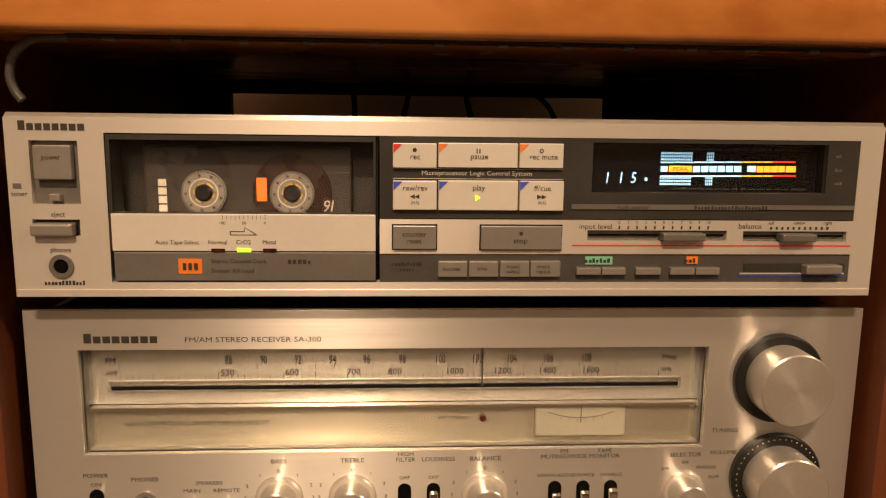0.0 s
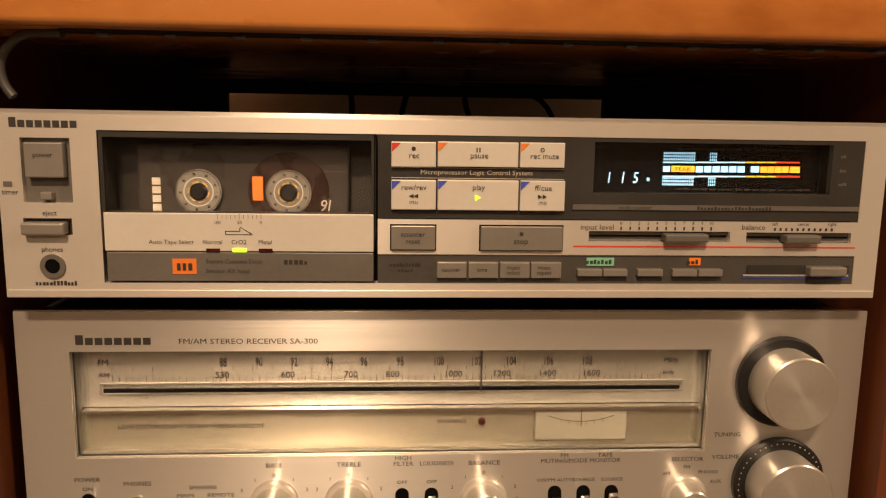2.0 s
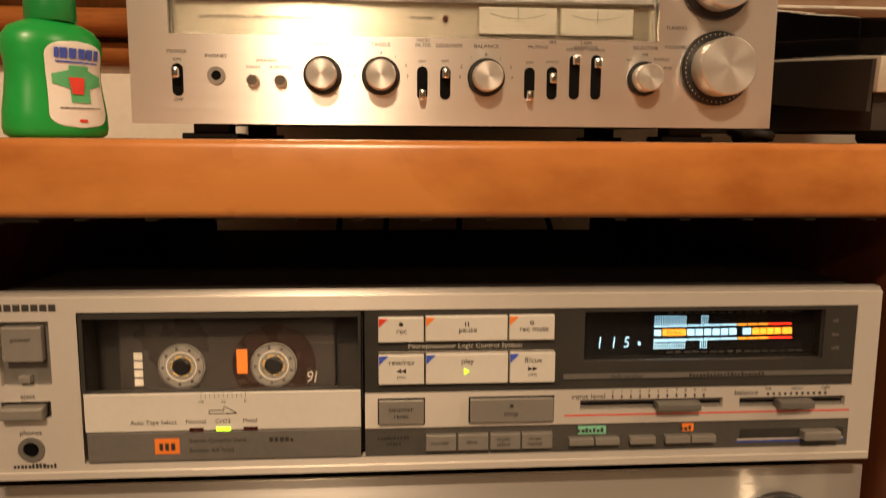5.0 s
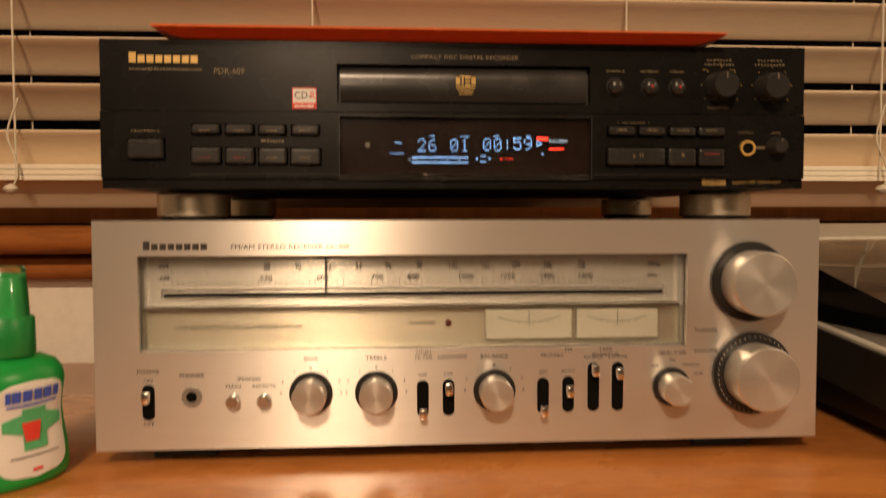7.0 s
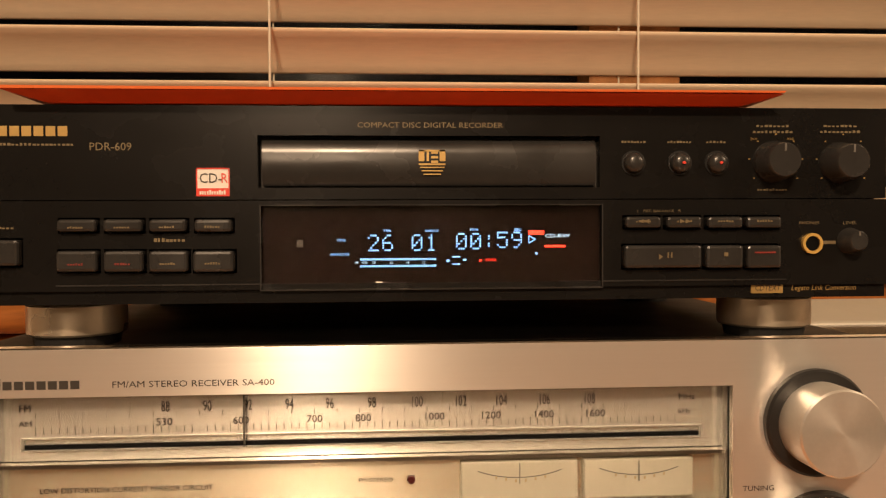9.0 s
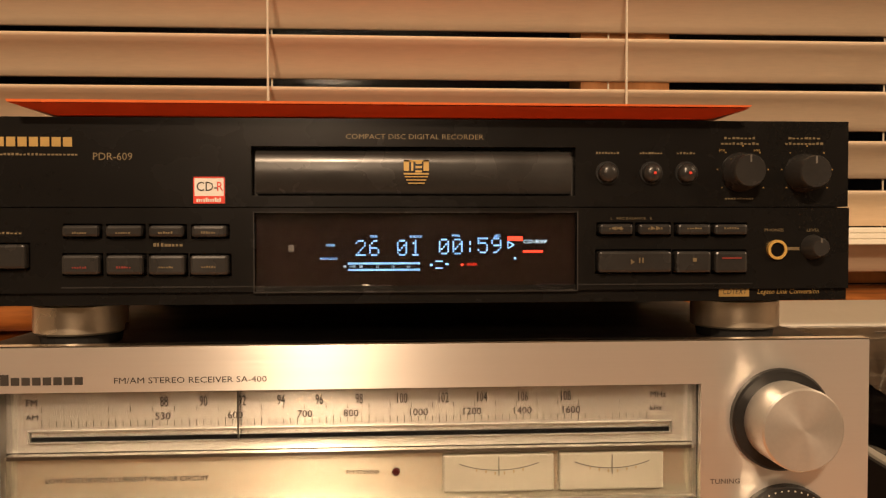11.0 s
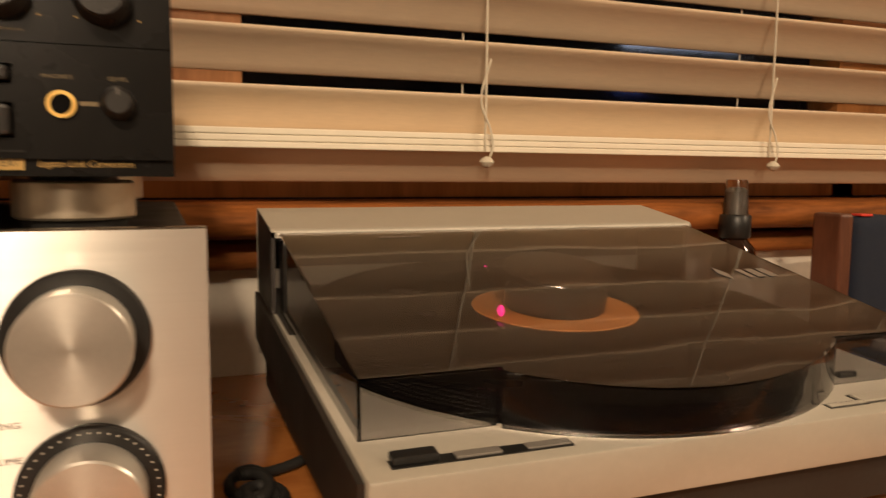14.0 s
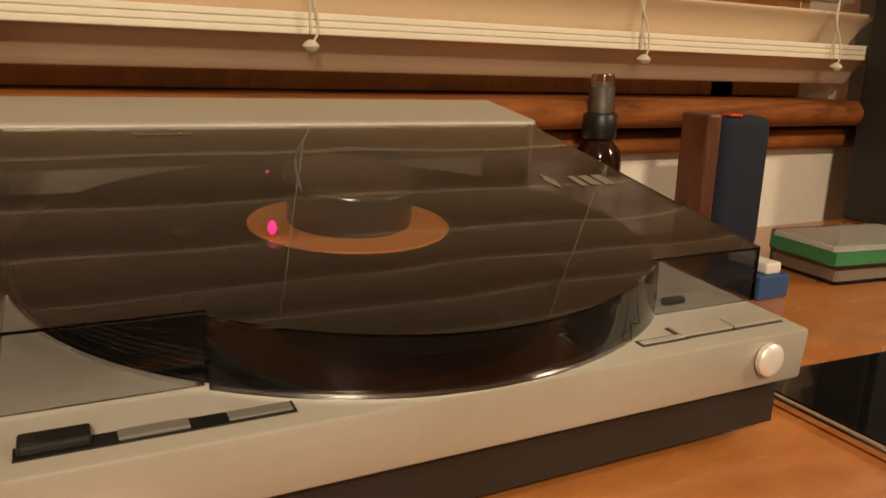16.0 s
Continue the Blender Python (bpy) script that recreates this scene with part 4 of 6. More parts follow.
                bm.faces.new([bm.verts.new((U(p, 296), D - 0.0008, V(q, 1250))) for p, q in ((x, yy + 3.9), (x + 2.0, yy + 3.9), (x + 2.0, yy), (x, yy))])
        part("level_bar", bm, VFD_PALE, dk, "lit pale blue level segments")
    for y in (284, 309.5):
        for a, b, m in ((1181, 1205, VFD_PALE), (1207, 1240, VFD_PALE), (1242, 1268, VFD_PALE), (1270, 1298, VFD_PALE), (1300, 1329, VFD_PALE), (1331, 1346, VFD_ORANGE), (1349, 1365, VFD_ORANGE), (1368, 1384, VFD_ORANGE), (1386, 1426, VFD_RED)):
            seg_box(a, b, y - 1.2, y + 1.2, m, "scale_line")
    seg_box(1181, 1193, 291, 301, VFD_PALE, "scale_cell")
    pk = seg_box(1196, 1237, 290.5, 301.5, VFD_ORANGE, "peak_cell")
    words("PEAK", U(1216.5, 296.5), V(296.5, 1216), 0.0019, DISPLAY_BLACK, dk, D - 0.0014, "CENTER", 1.3)
    for k in range(6):
        seg_box(1240 + k * 15, 1252 + k * 15, 291, 302, VFD_PALE, "scale_cell")
    seg_box(1339, 1353, 291, 302, VFD_PALE, "scale_cell")
    for a in (1356, 1369, 1382, 1395, 1409):
        seg_box(a, a + 11 if a < 1409 else 1426, 291.5, 302.5, VFD_ORANGE, "scale_cell")
    bars(U(1200), U(1450, 261), V(261, 1320), 0.0010, 16, CHARCOAL, dk, D - 0.0006, seed=21)
    bars(U(1200), U(1450, 333), V(333, 1320), 0.0010, 16, CHARCOAL, dk, D - 0.0006, seed=22)
    for y in (272, 297, 321):
        bars(U(1473), U(1492, y), V(y, 1480), 0.0016, 4, GREY_TRIM, dk, 0.0002, seed=int(y))
    g = part("display_glass", box_bm(U(1045, 338), U(1462, 338), 0.0008, 0.0018, V(338, 1250), V(249, 1250)), WINDOW_GLASS, dk, "clear display glass")
    g.visible_shadow = False
    part("display_well", plate_bm(U(1040), U(1466, 342), V(342, 1250), V(245, 1250), [(U(1045), U(1462, 338), V(338, 1250), V(249, 1250))], 0.0042, D), DARK_VOID, dk)
    # silver middle strip with keys and sliders
    holes = [(U(1040), U(1285, 423), V(423, 1160), V(404, 1160)), (U(1318), U(1497, 425), V(425, 1400), V(406, 1400))]
    part("middle_strip", plate_bm(right[0] + 0.001, right[1], V(446, 1100), V(386, 1100), holes, -0.0006, 0.002), SATIN, dk, "satin silver control strip")
    for a, b, c, d, t, m in ((692, 769, 394, 436, "counter\nreset", GREY_KEY), (848, 991, 395, 437, "stop", GREY_KEY)):
        rim = B(a - 2, b + 2, c - 2, d + 2, -0.0009, -0.0004, DARK_VOID, "key_rim")
        k = B(a, b, c, d, -0.0028, -0.0006, m, "control_key", dk, "grey metal key", 0.0004)
        if t == "stop":
            words("stop", U((a + b) / 2), V(421, 920), 0.0026, INK, k, -0.0031, "CENTER", 1.1)
            part("stop_mark", box_bm(U(916, 411), U(922, 411), -0.0031, -0.0027, V(411, 920), V(405, 920)), INK, k)
        else:
            words("counter", U(730, 409), V(409, 730), 0.0026, INK, k, -0.0031, "CENTER")
            words("reset", U(730, 421), V(421, 730), 0.0024, INK, k, -0.0031, "CENTER")
    for (u0, u1, v0, v1), (a, b) in zip(holes, ((1170, 1245), (1381, 1441))):
        part("slider_slot", box_bm(u0, u1, 0.0025, 0.003, v0, v1), GREY_KEY, dk)
        part("slider_rail", box_bm(u0 + 0.001, u1 - 0.001, 0.001, 0.0018, (v0 + v1) / 2 - 0.0004, (v0 + v1) / 2 + 0.0006), DARK_VOID, dk)
        part("slider", box_bm(U(a), U(b), -0.006, 0.0018, v0 + 0.0006, v1 - 0.0008, 0.0008), GREY_TRIM, dk, "dark grey slider")
    words("input level", U(1053, 397), V(397, 1053), 0.0026, INK, dk, -0.0008, "CENTER", 1.1)
    words("balance", U(1327, 397), V(397, 1327), 0.0026, INK, dk, -0.0008, "CENTER", 1.1)
    for k in range(11):
        words(str(k), U(1095 + k * 15.8, 390), V(390, 1095 + k * 15.8), 0.0016, INK, dk, -0.0008, "CENTER")
        strip(U(1095 + k * 15.8), U(1096 + k * 15.8, 402), V(402, 1180), V(396, 1180), INK, dk, d=-0.0008)
    for t, x in (("left", 1365), ("center", 1415), ("right", 1465)):
        words(t, U(x, 391), V(391, x), 0.0017, INK, dk, -0.0008, "CENTER")
    for k in range(11):
        strip(U(1365 + k * 10), U(1366 + k * 10, 403), V(403, 1410), V(398, 1410), INK, dk, d=-0.0008)
    strip(U(1013), U(1505, 432.5), V(432.5, 1260), V(430, 1260), RED_INK, dk, "red_line", d=-0.0008)
    strip(right[0] + 0.001, right[1], V(448, 1100), V(446.5, 1100), CHROME, dk, "bright_line", d=0.0002)
    # lower grey strip
    part("lower_strip", box_bm(right[0] + 0.001, right[1], 0.0004, 0.003, 0.0072, V(448, 1100)), DARK_TRIM, dk, "dark grey lower control strip")
    for a, b, t in ((772, 824, ("counter",)), (827, 879, ("time",)), (882, 934, ("music", "select")), (936, 989, ("music", "repeat"))):
        k = B(a, b, 458, 486, -0.0022, 0.001, GREY_KEY, "counter_key", dk, "small grey key", 0.0004)
        for i, s in enumerate(t):
            words(s, U((a + b) / 2), V(471 if len(t) == 1 else 467 + 9 * i, a), 0.0020, INK, k, -0.0025, "CENTER")
    bars(U(690), U(745, 464), V(464, 717), 0.0016, 10, CHARCOAL, dk, 0.0002, seed=31)
    bars(U(705), U(732, 474), V(474, 717), 0.0016, 5, CHARCOAL, dk, 0.0002, seed=32)
    for a, b in ((1017, 1060), (1062, 1104), (1122, 1166), (1183, 1226), (1228, 1270)):
        B(a, b, 469.5, 482, -0.003, 0.001, GREY_KEY, "noise_reduction_key", dk, "slim silver push key", 0.0004)
    B(1035, 1083, 451, 465, -0.0002, 0.001, MINT_INK, "badge", dk, "mint green badge")
    bars(U(1038), U(1080, 458), V(458, 1060), 0.0022, 7, INK, dk, -0.0004, seed=41)
    B(1215, 1235, 451, 464, -0.0002, 0.001, ORANGE_INK, "badge", dk, "orange badge")
    bars(U(1217), U(1233, 458), V(458, 1225), 0.0022, 3, INK, dk, -0.0004, seed=42)
    sl = B(1316, 1496, 464, 484, 0.0001, 0.0006, CHARCOAL, "timer_slot")
    strip(U(1318), U(1494, 482), V(483, 1400), V(480, 1400), SATIN, dk, "slot_edge", d=-0.0003)
    B(1318, 1494, 468, 481, -0.0001, 0.0002, CHARCOAL, "slot_shadow", sl)
    B(1418, 1481, 464, 480, -0.006, 0.0002, GREY_KEY, "timer_slider", dk, "grey slider", 0.0008)
    strip(U(1316), U(1496, 487), V(487, 1400), V(485, 1400), BLUE_INK, dk, "blue_line", d=0)

    # the tape: shell, label print, hubs, window
    cs = thing("compact_cassette", (-0.183, 0.350, 0.611), "dark smoked compact cassette with clear hubs, loaded in the deck", "cassette")
    uc, vc = U(437, 340) - 0.0030, V(340, 437)
    part("shell", box_bm(uc - 0.0502, uc + 0.0502, 0.0130, 0.0225, vc - 0.028, door[3] - 0.006, 0.001), CASSETTE_SMOKE, cs, "dark translucent shell")
    part("tape_pack", disc_bm(uc + 0.0213, vc, 0.0195, 0.0124, 0.0129, 48), TAPE_BROWN, cs, "brown tape pack")
    part("window_strip", box_bm(uc + 0.004, uc + 0.009, 0.0118, 0.0124, vc - 0.004, vc + 0.0075), ORANGE_INK, cs, "orange window mark")
    for s in (-1, 1):
        h = part("hub", ring_bm(uc + s * 0.0213, vc, 0.0052, 0.0108, 0.0110, 0.0124, 40), HUB_CLEAR, cs, "cloudy clear hub", 40)
        part("spindle", disc_bm(uc + s * 0.0213, vc, 0.0042, 0.0095, 0.0124, 24, 0.001), BLACK_PLASTIC, h, "black drive spindle", 40)
        part("hub_rim", ring_bm(uc + s * 0.0213, vc, 0.0101, 0.0104, 0.0108, 0.0111, 40), CASSETTE_SMOKE, h)
        part("hub_rim", ring_bm(uc + s * 0.0213, vc, 0.0066, 0.0071, 0.0106, 0.0111, 40), WHITE_INK, h)
        part("hub_web", join_bm(*[box_bm(uc + s * 0.0213 + 0.0086 * math.cos(q) - 0.0006, uc + s * 0.0213 + 0.0086 * math.cos(q) + 0.0006, 0.0107, 0.0111, vc + 0.0086 * math.sin(q) - 0.0006, vc + 0.0086 * math.sin(q) + 0.0006) for q in [k * 2 * math.pi / 9 + 0.4 for k in range(9)]]), CASSETTE_SMOKE, h)
        part("spindle_ring", ring_bm(uc + s * 0.0213, vc, 0.0042, 0.0052, 0.0116, 0.0124, 24), GOLD, h)
        bm = bmesh.new()
        for k in range(6):
            a = 2 * math.pi * k / 6 + 0.3
            c = Vector((uc + s * 0.0213 + 0.0049 * math.cos(a), 0, vc + 0.0049 * math.sin(a)))
            bmesh.ops.create_cube(bm, size=0.0014, matrix=Matrix.Translation((c.x, 0.0112, c.z)))
        part("hub_teeth", bm, HUB_CLEAR, h)
    bars(uc - 0.0455, uc - 0.0395, vc - 0.0035, 0.0012, 1, CASSETTE_SMOKE, cs, 0.0128)
    bm = bmesh.new()
    for k in range(4):
        z = vc - 0.0095 + k * 0.0042
        bm.faces.new([bm.verts.new(p) for p in ((uc - 0.0435, 0.0127, z), (uc - 0.0395, 0.0127, z), (uc - 0.0395, 0.0127, z + 0.0034), (uc - 0.0435, 0.0127, z + 0.0034))])
    part("wordmark", bm, WHITE_INK, cs)
    words("9I", uc + 0.0385, vc - 0.0066, 0.0058, WHITE_INK, cs, 0.0121, "CENTER", 0.9, slant=0.2)
    strip(uc + 0.012, uc + 0.050, vc + 0.0100, vc + 0.0104, GREY_TRIM, cs, "shell_line", 0.0128)


deck()


# ---- compact disc recorder ----
def disc_recorder():
    X0, Y0, Z0 = -0.1605, 0.532, 0.930
    cd = thing("disc_recorder", (X0, Y0, Z0), "black compact disc recorder with lit blue display, on a receiver", "disc recorder")
    W, H = 0.420, 0.086

    # a front-panel sketch drawn slightly from one side: sketch units to metres on the panel
    def U(sx, sy=370):
        sx, sy = sx / 1000, sy / 1000
        return (0.231097 * sx - 0.005251 * sy + 0.028478) / (1 - 0.043279 * sx - 0.015722 * sy)

    def V(sy, sx=780):
        sx, sy = sx / 1000, sy / 1000
        return (-0.002614 * sx - 0.241018 * sy + 0.130268) / (1 - 0.043279 * sx - 0.015722 * sy)

    def B(x0, x1, y0, y1, d0, d1, mat, name, parent=cd, label="", bevel=0.0):
        return part(name, box_bm(U(x0), U(x1), d0, d1, V(y1, (x0 + x1) / 2), V(y0, (x0 + x1) / 2), bevel), mat, parent, label)

    tray = (U(457), U(1062), V(331, 1062), V(240))
    disp = (U(463), U(1064), V(506, 1064), V(363))
    lower = []
    rows = [(108, 176, 388, 410), (189, 257, 388, 410), (269, 334, 388, 410), (348, 414, 388, 410), (106, 177, 443, 480), (189, 258, 443, 480), (268, 336, 443, 480), (345, 417, 443, 480)]
    rrows = [(1103, 1165, 383, 403), (1175, 1236, 383, 403), (1247, 1308, 383, 403), (1315, 1376, 383, 403), (1101, 1236, 433, 473), (1244, 1309, 433, 473), (1316, 1376, 433, 473)]
    power = (-46, 40, 424, 470)
    wells = [(U(a - 3), U(b + 3), V(d + 3, (a + b) / 2), V(c - 3, (a + b) / 2)) for a, b, c, d in rows + rrows + [power]]
    part("upper_panel", plate_bm(0, W, V(352), H, [tray], 0, 0.006), BLACK_PANEL, cd, "black brushed upper panel")
    part("lower_panel", plate_bm(0, W, V(498), V(354), [disp] + wells, -0.0012, 0.006), BLACK_PANEL, cd, "black brushed lower panel")
    part("bottom_lip", prism_bm([(0.0, 0.0), (W, 0.0), (W, V(499)), (0, V(499))], 0.0006, 0.006), BLACK_PANEL, cd, "black lower lip")
    part("lip_edge", box_bm(U(100), U(462), -0.0016, -0.0010, V(500), V(497.5)), BLACK_BUTTON, cd)
    part("lip_edge", box_bm(U(1066), U(1390), -0.0016, -0.0010, V(500), V(497.5)), BLACK_BUTTON, cd)
    part("casing", box_bm(0.001, W - 0.001, 0.006, 0.29, 0.0, H - 0.001, 0.0015), BLACK_MATT, cd, "black steel casing")
    part("well_back", box_bm(0.004, W - 0.004, 0.0045, 0.0058, 0.002, V(354)), DARK_VOID, cd)
    # tray
    t = part("disc_tray", lathe_bm([(0.001, 0), (0.001, 0.001)], "Y", 8, (U(760), 0.008, V(285))), BLACK_PLASTIC, cd, "black disc tray front")
    w0, w1, z0, z1 = tray
    bm = bmesh.new()
    prof = [(0.0022, z0 + 0.0010), (0.0010, z0 + 0.003), (0.0002, z0 + 0.008), (0.0002, z1 - 0.008), (0.0012, z1 - 0.004), (0.0030, z1 - 0.0016), (0.0055, z1 - 0.0012), (0.0055, z0 + 0.001)]
    a = [bm.verts.new((w0 + 0.0018, y, z)) for y, z in prof]
    b = [bm.verts.new((w1 - 0.0018, y, z)) for y, z in prof]
    bm.faces.new(a)
    bm.faces.new(list(reversed(b)))
    for k in range(len(prof)):
        n = (k + 1) % len(prof)
        bm.faces.new((a[n], a[k], b[k], b[n]))
    bmesh.ops.recalc_face_normals(bm, faces=bm.faces)
    part("tray_front", bm, BLACK_BUTTON, t, "rounded glossy tray front", 50)
    for i, (a, b, c, d) in enumerate(((742, 789, 265, 268), (742, 752, 265, 285), (779, 789, 265, 285), (756, 760, 268, 285), (764, 776, 268, 272), (764, 776, 276, 280), (764, 776, 284, 288), (742, 789, 289, 292), (744, 787, 295, 297), (747, 784, 301, 303), (750, 781, 307, 309))):
        part("emblem_bar", box_bm(U(a), U(b), -0.0003, 0.0003, V(d), V(c)), GOLD_INK, t)
    # display
    part("display_back", box_bm(disp[0], disp[1], 0.0030, 0.0044, disp[2], disp[3]), DISPLAY_BROWN, cd, "dark brown display")
    D = 0.0024

    def glow(txt, x, y, h, m, align="LEFT", wide=1.0):
        words(txt, U(x), V(y, x), h, m, cd, D, align, wide, "display_text")

    FIVE = {"0": (14, 17, 19, 21, 25, 17, 14), "1": (4, 12, 4, 4, 4, 4, 14), "2": (14, 17, 1, 2, 4, 8, 31), "5": (31, 16, 30, 1, 1, 17, 14),
            "6": (6, 8, 16, 30, 17, 17, 14), "9": (14, 17, 17, 15, 1, 2, 12), ":": (0, 4, 4, 0, 4, 4, 0)}

    def dots(txt, x, y, step, rise, name):
        bm = bmesh.new()
        for ch in txt:
            for r, row in enumerate(FIVE[ch]):
                for c in range(5):
                    if row >> (4 - c) & 1:
                        px, py = x + c * step, y + r * rise
                        bm.faces.new([bm.verts.new((U(p), D, V(q))) for p, q in ((px, py + rise * .68), (px + step * .68, py + rise * .68), (px + step * .68, py), (px, py))])
            x += step * 6.4 if ch != ":" else step * 5.6
        part(name, bm, VFD_BLUE, cd, "dot-matrix digits")

    dots("26", 651, 414, 4.0, 4.4, "track_digits")
    dots("01", 729, 414, 4.0, 4.4, "index_digits")
    dots("00", 808, 412, 4.0, 4.4, "minute_digits")
    dots(":", 857, 412, 4.0, 4.4, "colon")
    dots("59", 881, 410, 4.0, 4.4, "second_digits")
    for s, x, y in (("TRK", 685, 408), ("INDEX", 765, 408), ("MIN", 840, 406), ("SEC", 918, 406), ("TIME", 603, 425), ("ANALOG", 600, 450)):
        glow(s, x, y, 0.0011, VFD_BLUE, "CENTER", 1.3)
    glow("CD-RW", 966, 417, 0.0017, VFD_DIM, wide=1.4)
    part("play_mark", join_bm(box_bm(U(937), U(938.2), D, D + 0.0002, V(429), V(417)), prism_bm([(U(937), V(417, 937)), (U(938.5), V(416, 938.5)), (U(950), V(422.5, 950)), (U(948), V(423.5, 948))], D, D + 0.0002), prism_bm([(U(937), V(429, 937)), (U(938.5), V(430, 938.5)), (U(950), V(423.5, 950)), (U(948), V(422.5, 948))], D, D + 0.0002)), VFD_BLUE, cd)
    for a, b, c, d, m in ((937, 965, 407, 415, VFD_RED), (966, 1003, 433, 437, VFD_RED), (949, 953, 446, 450, VFD_BLUE), (801, 815, 453, 455, VFD_BLUE), (801, 815, 466, 468, VFD_BLUE), (791, 796, 459, 463, VFD_BLUE), (820, 826, 458, 461, VFD_BLUE), (849, 854, 459, 462, VFD_RED)):
        B(a, b, c, d, D, D + 0.0003, m, "display_mark")
    glow("OVER", 860, 460, 0.0011, VFD_RED, wide=1.3)
    for y in (456, 468):
        bm = bmesh.new()
        for k in range(34):
            x = 637 + k * 4
            bm.faces.new([bm.verts.new((U(p), D, V(q))) for p, q in ((x, y + 3.6), (x + 2.6, y + 3.6), (x + 2.6, y), (x, y))])
        part("level_meter", bm, VFD_BLUE, cd, "lit level meter")
    for s, x in (("dB", 630), ("OO", 645), ("50", 661), ("32", 692), ("18", 721), ("10", 750)):
        glow(s, x, 464.5, 0.0010, VFD_DIM, "CENTER", 1.2)
    B(524, 535, 424, 437, D, D + 0.0003, CHARCOAL, "remote_sensor")
    B(664, 676, 498, 501, D, D + 0.0003, WHITE_INK, "display_mark")
    g = part("display_glass", box_bm(disp[0], disp[1], -0.0002, 0.0008, disp[2], disp[3]), WINDOW_GLASS, cd, "clear display glass")
    g.visible_shadow = False
    part("display_rim", plate_bm(disp[0] - 0.0006, disp[1] + 0.0006, disp[2] - 0.0006, disp[3] + 0.0004, [disp], -0.0015, 0.0), BLACK_BUTTON, cd)
    # keys
    for i, (a, b, c, d) in enumerate(rows + rrows + [power]):
        k = B(a, b, c, d, -0.0048, 0.004, BLACK_BUTTON, "key", cd, "black satin push key", 0.0014)
        if i < 8 or i in (8, 9, 10, 11):
            m = DARK_RED_INK if i in (4, 5) else DIM_INK
            bars(U((a + b) / 2 - 14), U((a + b) / 2 + 14), V((c + d) / 2), 0.0010, 6, m, k, -0.0050, seed=i)
        if i in (8, 9):
            s = -1 if i == 8 else 1
            for o in (-5, 5):
                part("skip_mark", prism_bm([(U((a + b) / 2 + o - 4 * s), V(389)), (U((a + b) / 2 + o + 4 * s), V(393)), (U((a + b) / 2 + o - 4 * s), V(397))], -0.0052, -0.0049), DIM_INK, k)
        if i == 12:
            part("play_mark", prism_bm([(U(1160), V(448, 1160)), (U(1167), V(453, 1167)), (U(1160), V(458, 1160))], -0.0052, -0.0049), DIM_INK, k)
            part("pause_mark", join_bm(*[box_bm(U(x), U(x + 2.5), -0.0052, -0.0049, V(458), V(448)) for x in (1175, 1181)]), DIM_INK, k)
        if i == 13:
            part("stop_mark", box_bm(U(1274), U(1281), -0.0052, -0.0049, V(456), V(449)), DIM_INK, k)
        if i == 14:
            part("red_mark", box_bm(U(1328), U(1364), -0.0052, -0.0049, V(451), V(448)), DARK_RED_INK, k)
    for x, m in ((1121, None), (1203, RED_INK), (1268, RED_INK)):
        k = part("round_key", lathe_bm([(0.0047, 0), (0.0047, 0.002), (0.0040, 0.0036), (0.002, 0.0044), (0.0004, 0.0046)], "Y", 28, (U(x), 0, V(288))), BLACK_BUTTON, cd, "small domed key", 60)
        part("key_ring", ring_bm(U(x), V(288, x), 0.0047, 0.0055, -0.0006, 0.001), BLACK_PLASTIC, k)
        if m:
            part("red_dot", disc_bm(U(x + 1), V(289, x + 1), 0.0007, -0.0052, -0.0044, 12), m, k)
    for x, y, r, n in ((1368, 286, 0.0085, 0.0115), (1486, 288, 0.0085, 0.0115), (1502, 430, 0.0052, 0.009)):
        k = part("level_knob", lathe_bm([(r + 0.001, 0), (r + 0.0006, 0.003), (r, 0.004), (r - 0.0006, n - 0.001), (r - 0.0014, n)], "Y", 36, (U(x), 0, V(y))), BLACK_BUTTON, cd, "black rotary knob", 40)
        part("pointer", box_bm(U(x) - 0.0004, U(x) + 0.0004, -n - 0.0002, -n + 0.004, V(y) + r * 0.45, V(y) + r * 0.85), GREY_TRIM, k)
    jk = part("phone_jack", ring_bm(U(1434), V(430, 1434), 0.0034, 0.0047, -0.0030, 0.001), GOLD, cd, "gold headphone socket", 40)
    part("hole", disc_bm(U(1434), V(430, 1434), 0.0034, -0.0022, 0.001), DARK_VOID, jk)
    # print
    wordmark(0.0165, 0.0565, 0.0755, 0.0060, GOLD_INK, cd)
    bars(0.0165, 0.0585, 0.0690, 0.0011, 24, DIM_INK, cd, seed=9)
    words("PDR-609", U(160), V(260, 160), 0.0035, DIM_INK, cd)
    words("COMPACT DISC DIGITAL RECORDER", U(763), V(222, 763), 0.0024, DIM_INK, cd, align="CENTER", wide=1.15)
    st = B(349, 408, 297, 347, -0.0004, 0.0001, WHITE_LABEL, "sticker", cd, "white and red sticker")
    B(349, 408, 333, 347, -0.0006, -0.0003, RED_INK, "sticker_band", st)
    for a, b, c, d in ((349, 351, 297, 347), (406, 408, 297, 347), (349, 408, 297, 299)):
        B(a, b, c, d, -0.0007, -0.0003, RED_INK, "sticker_edge", st)
    words("CD-", U(354), V(316, 354), 0.0043, INK, st, -0.0006, wide=0.92)
    words("R", U(392), V(316, 392), 0.0043, RED_INK, st, -0.0006, wide=0.85)
    bars(U(355), U(402), V(340, 402), 0.0020, 11, WHITE_LABEL, st, -0.0008, seed=6)
    for x, n, w in ((1122, 8, 22), (1203, 8, 22), (1268, 6, 18)):
        bars(U(x - w), U(x + w), V(251, x + w), 0.0010, n, DIM_INK, cd, seed=x)
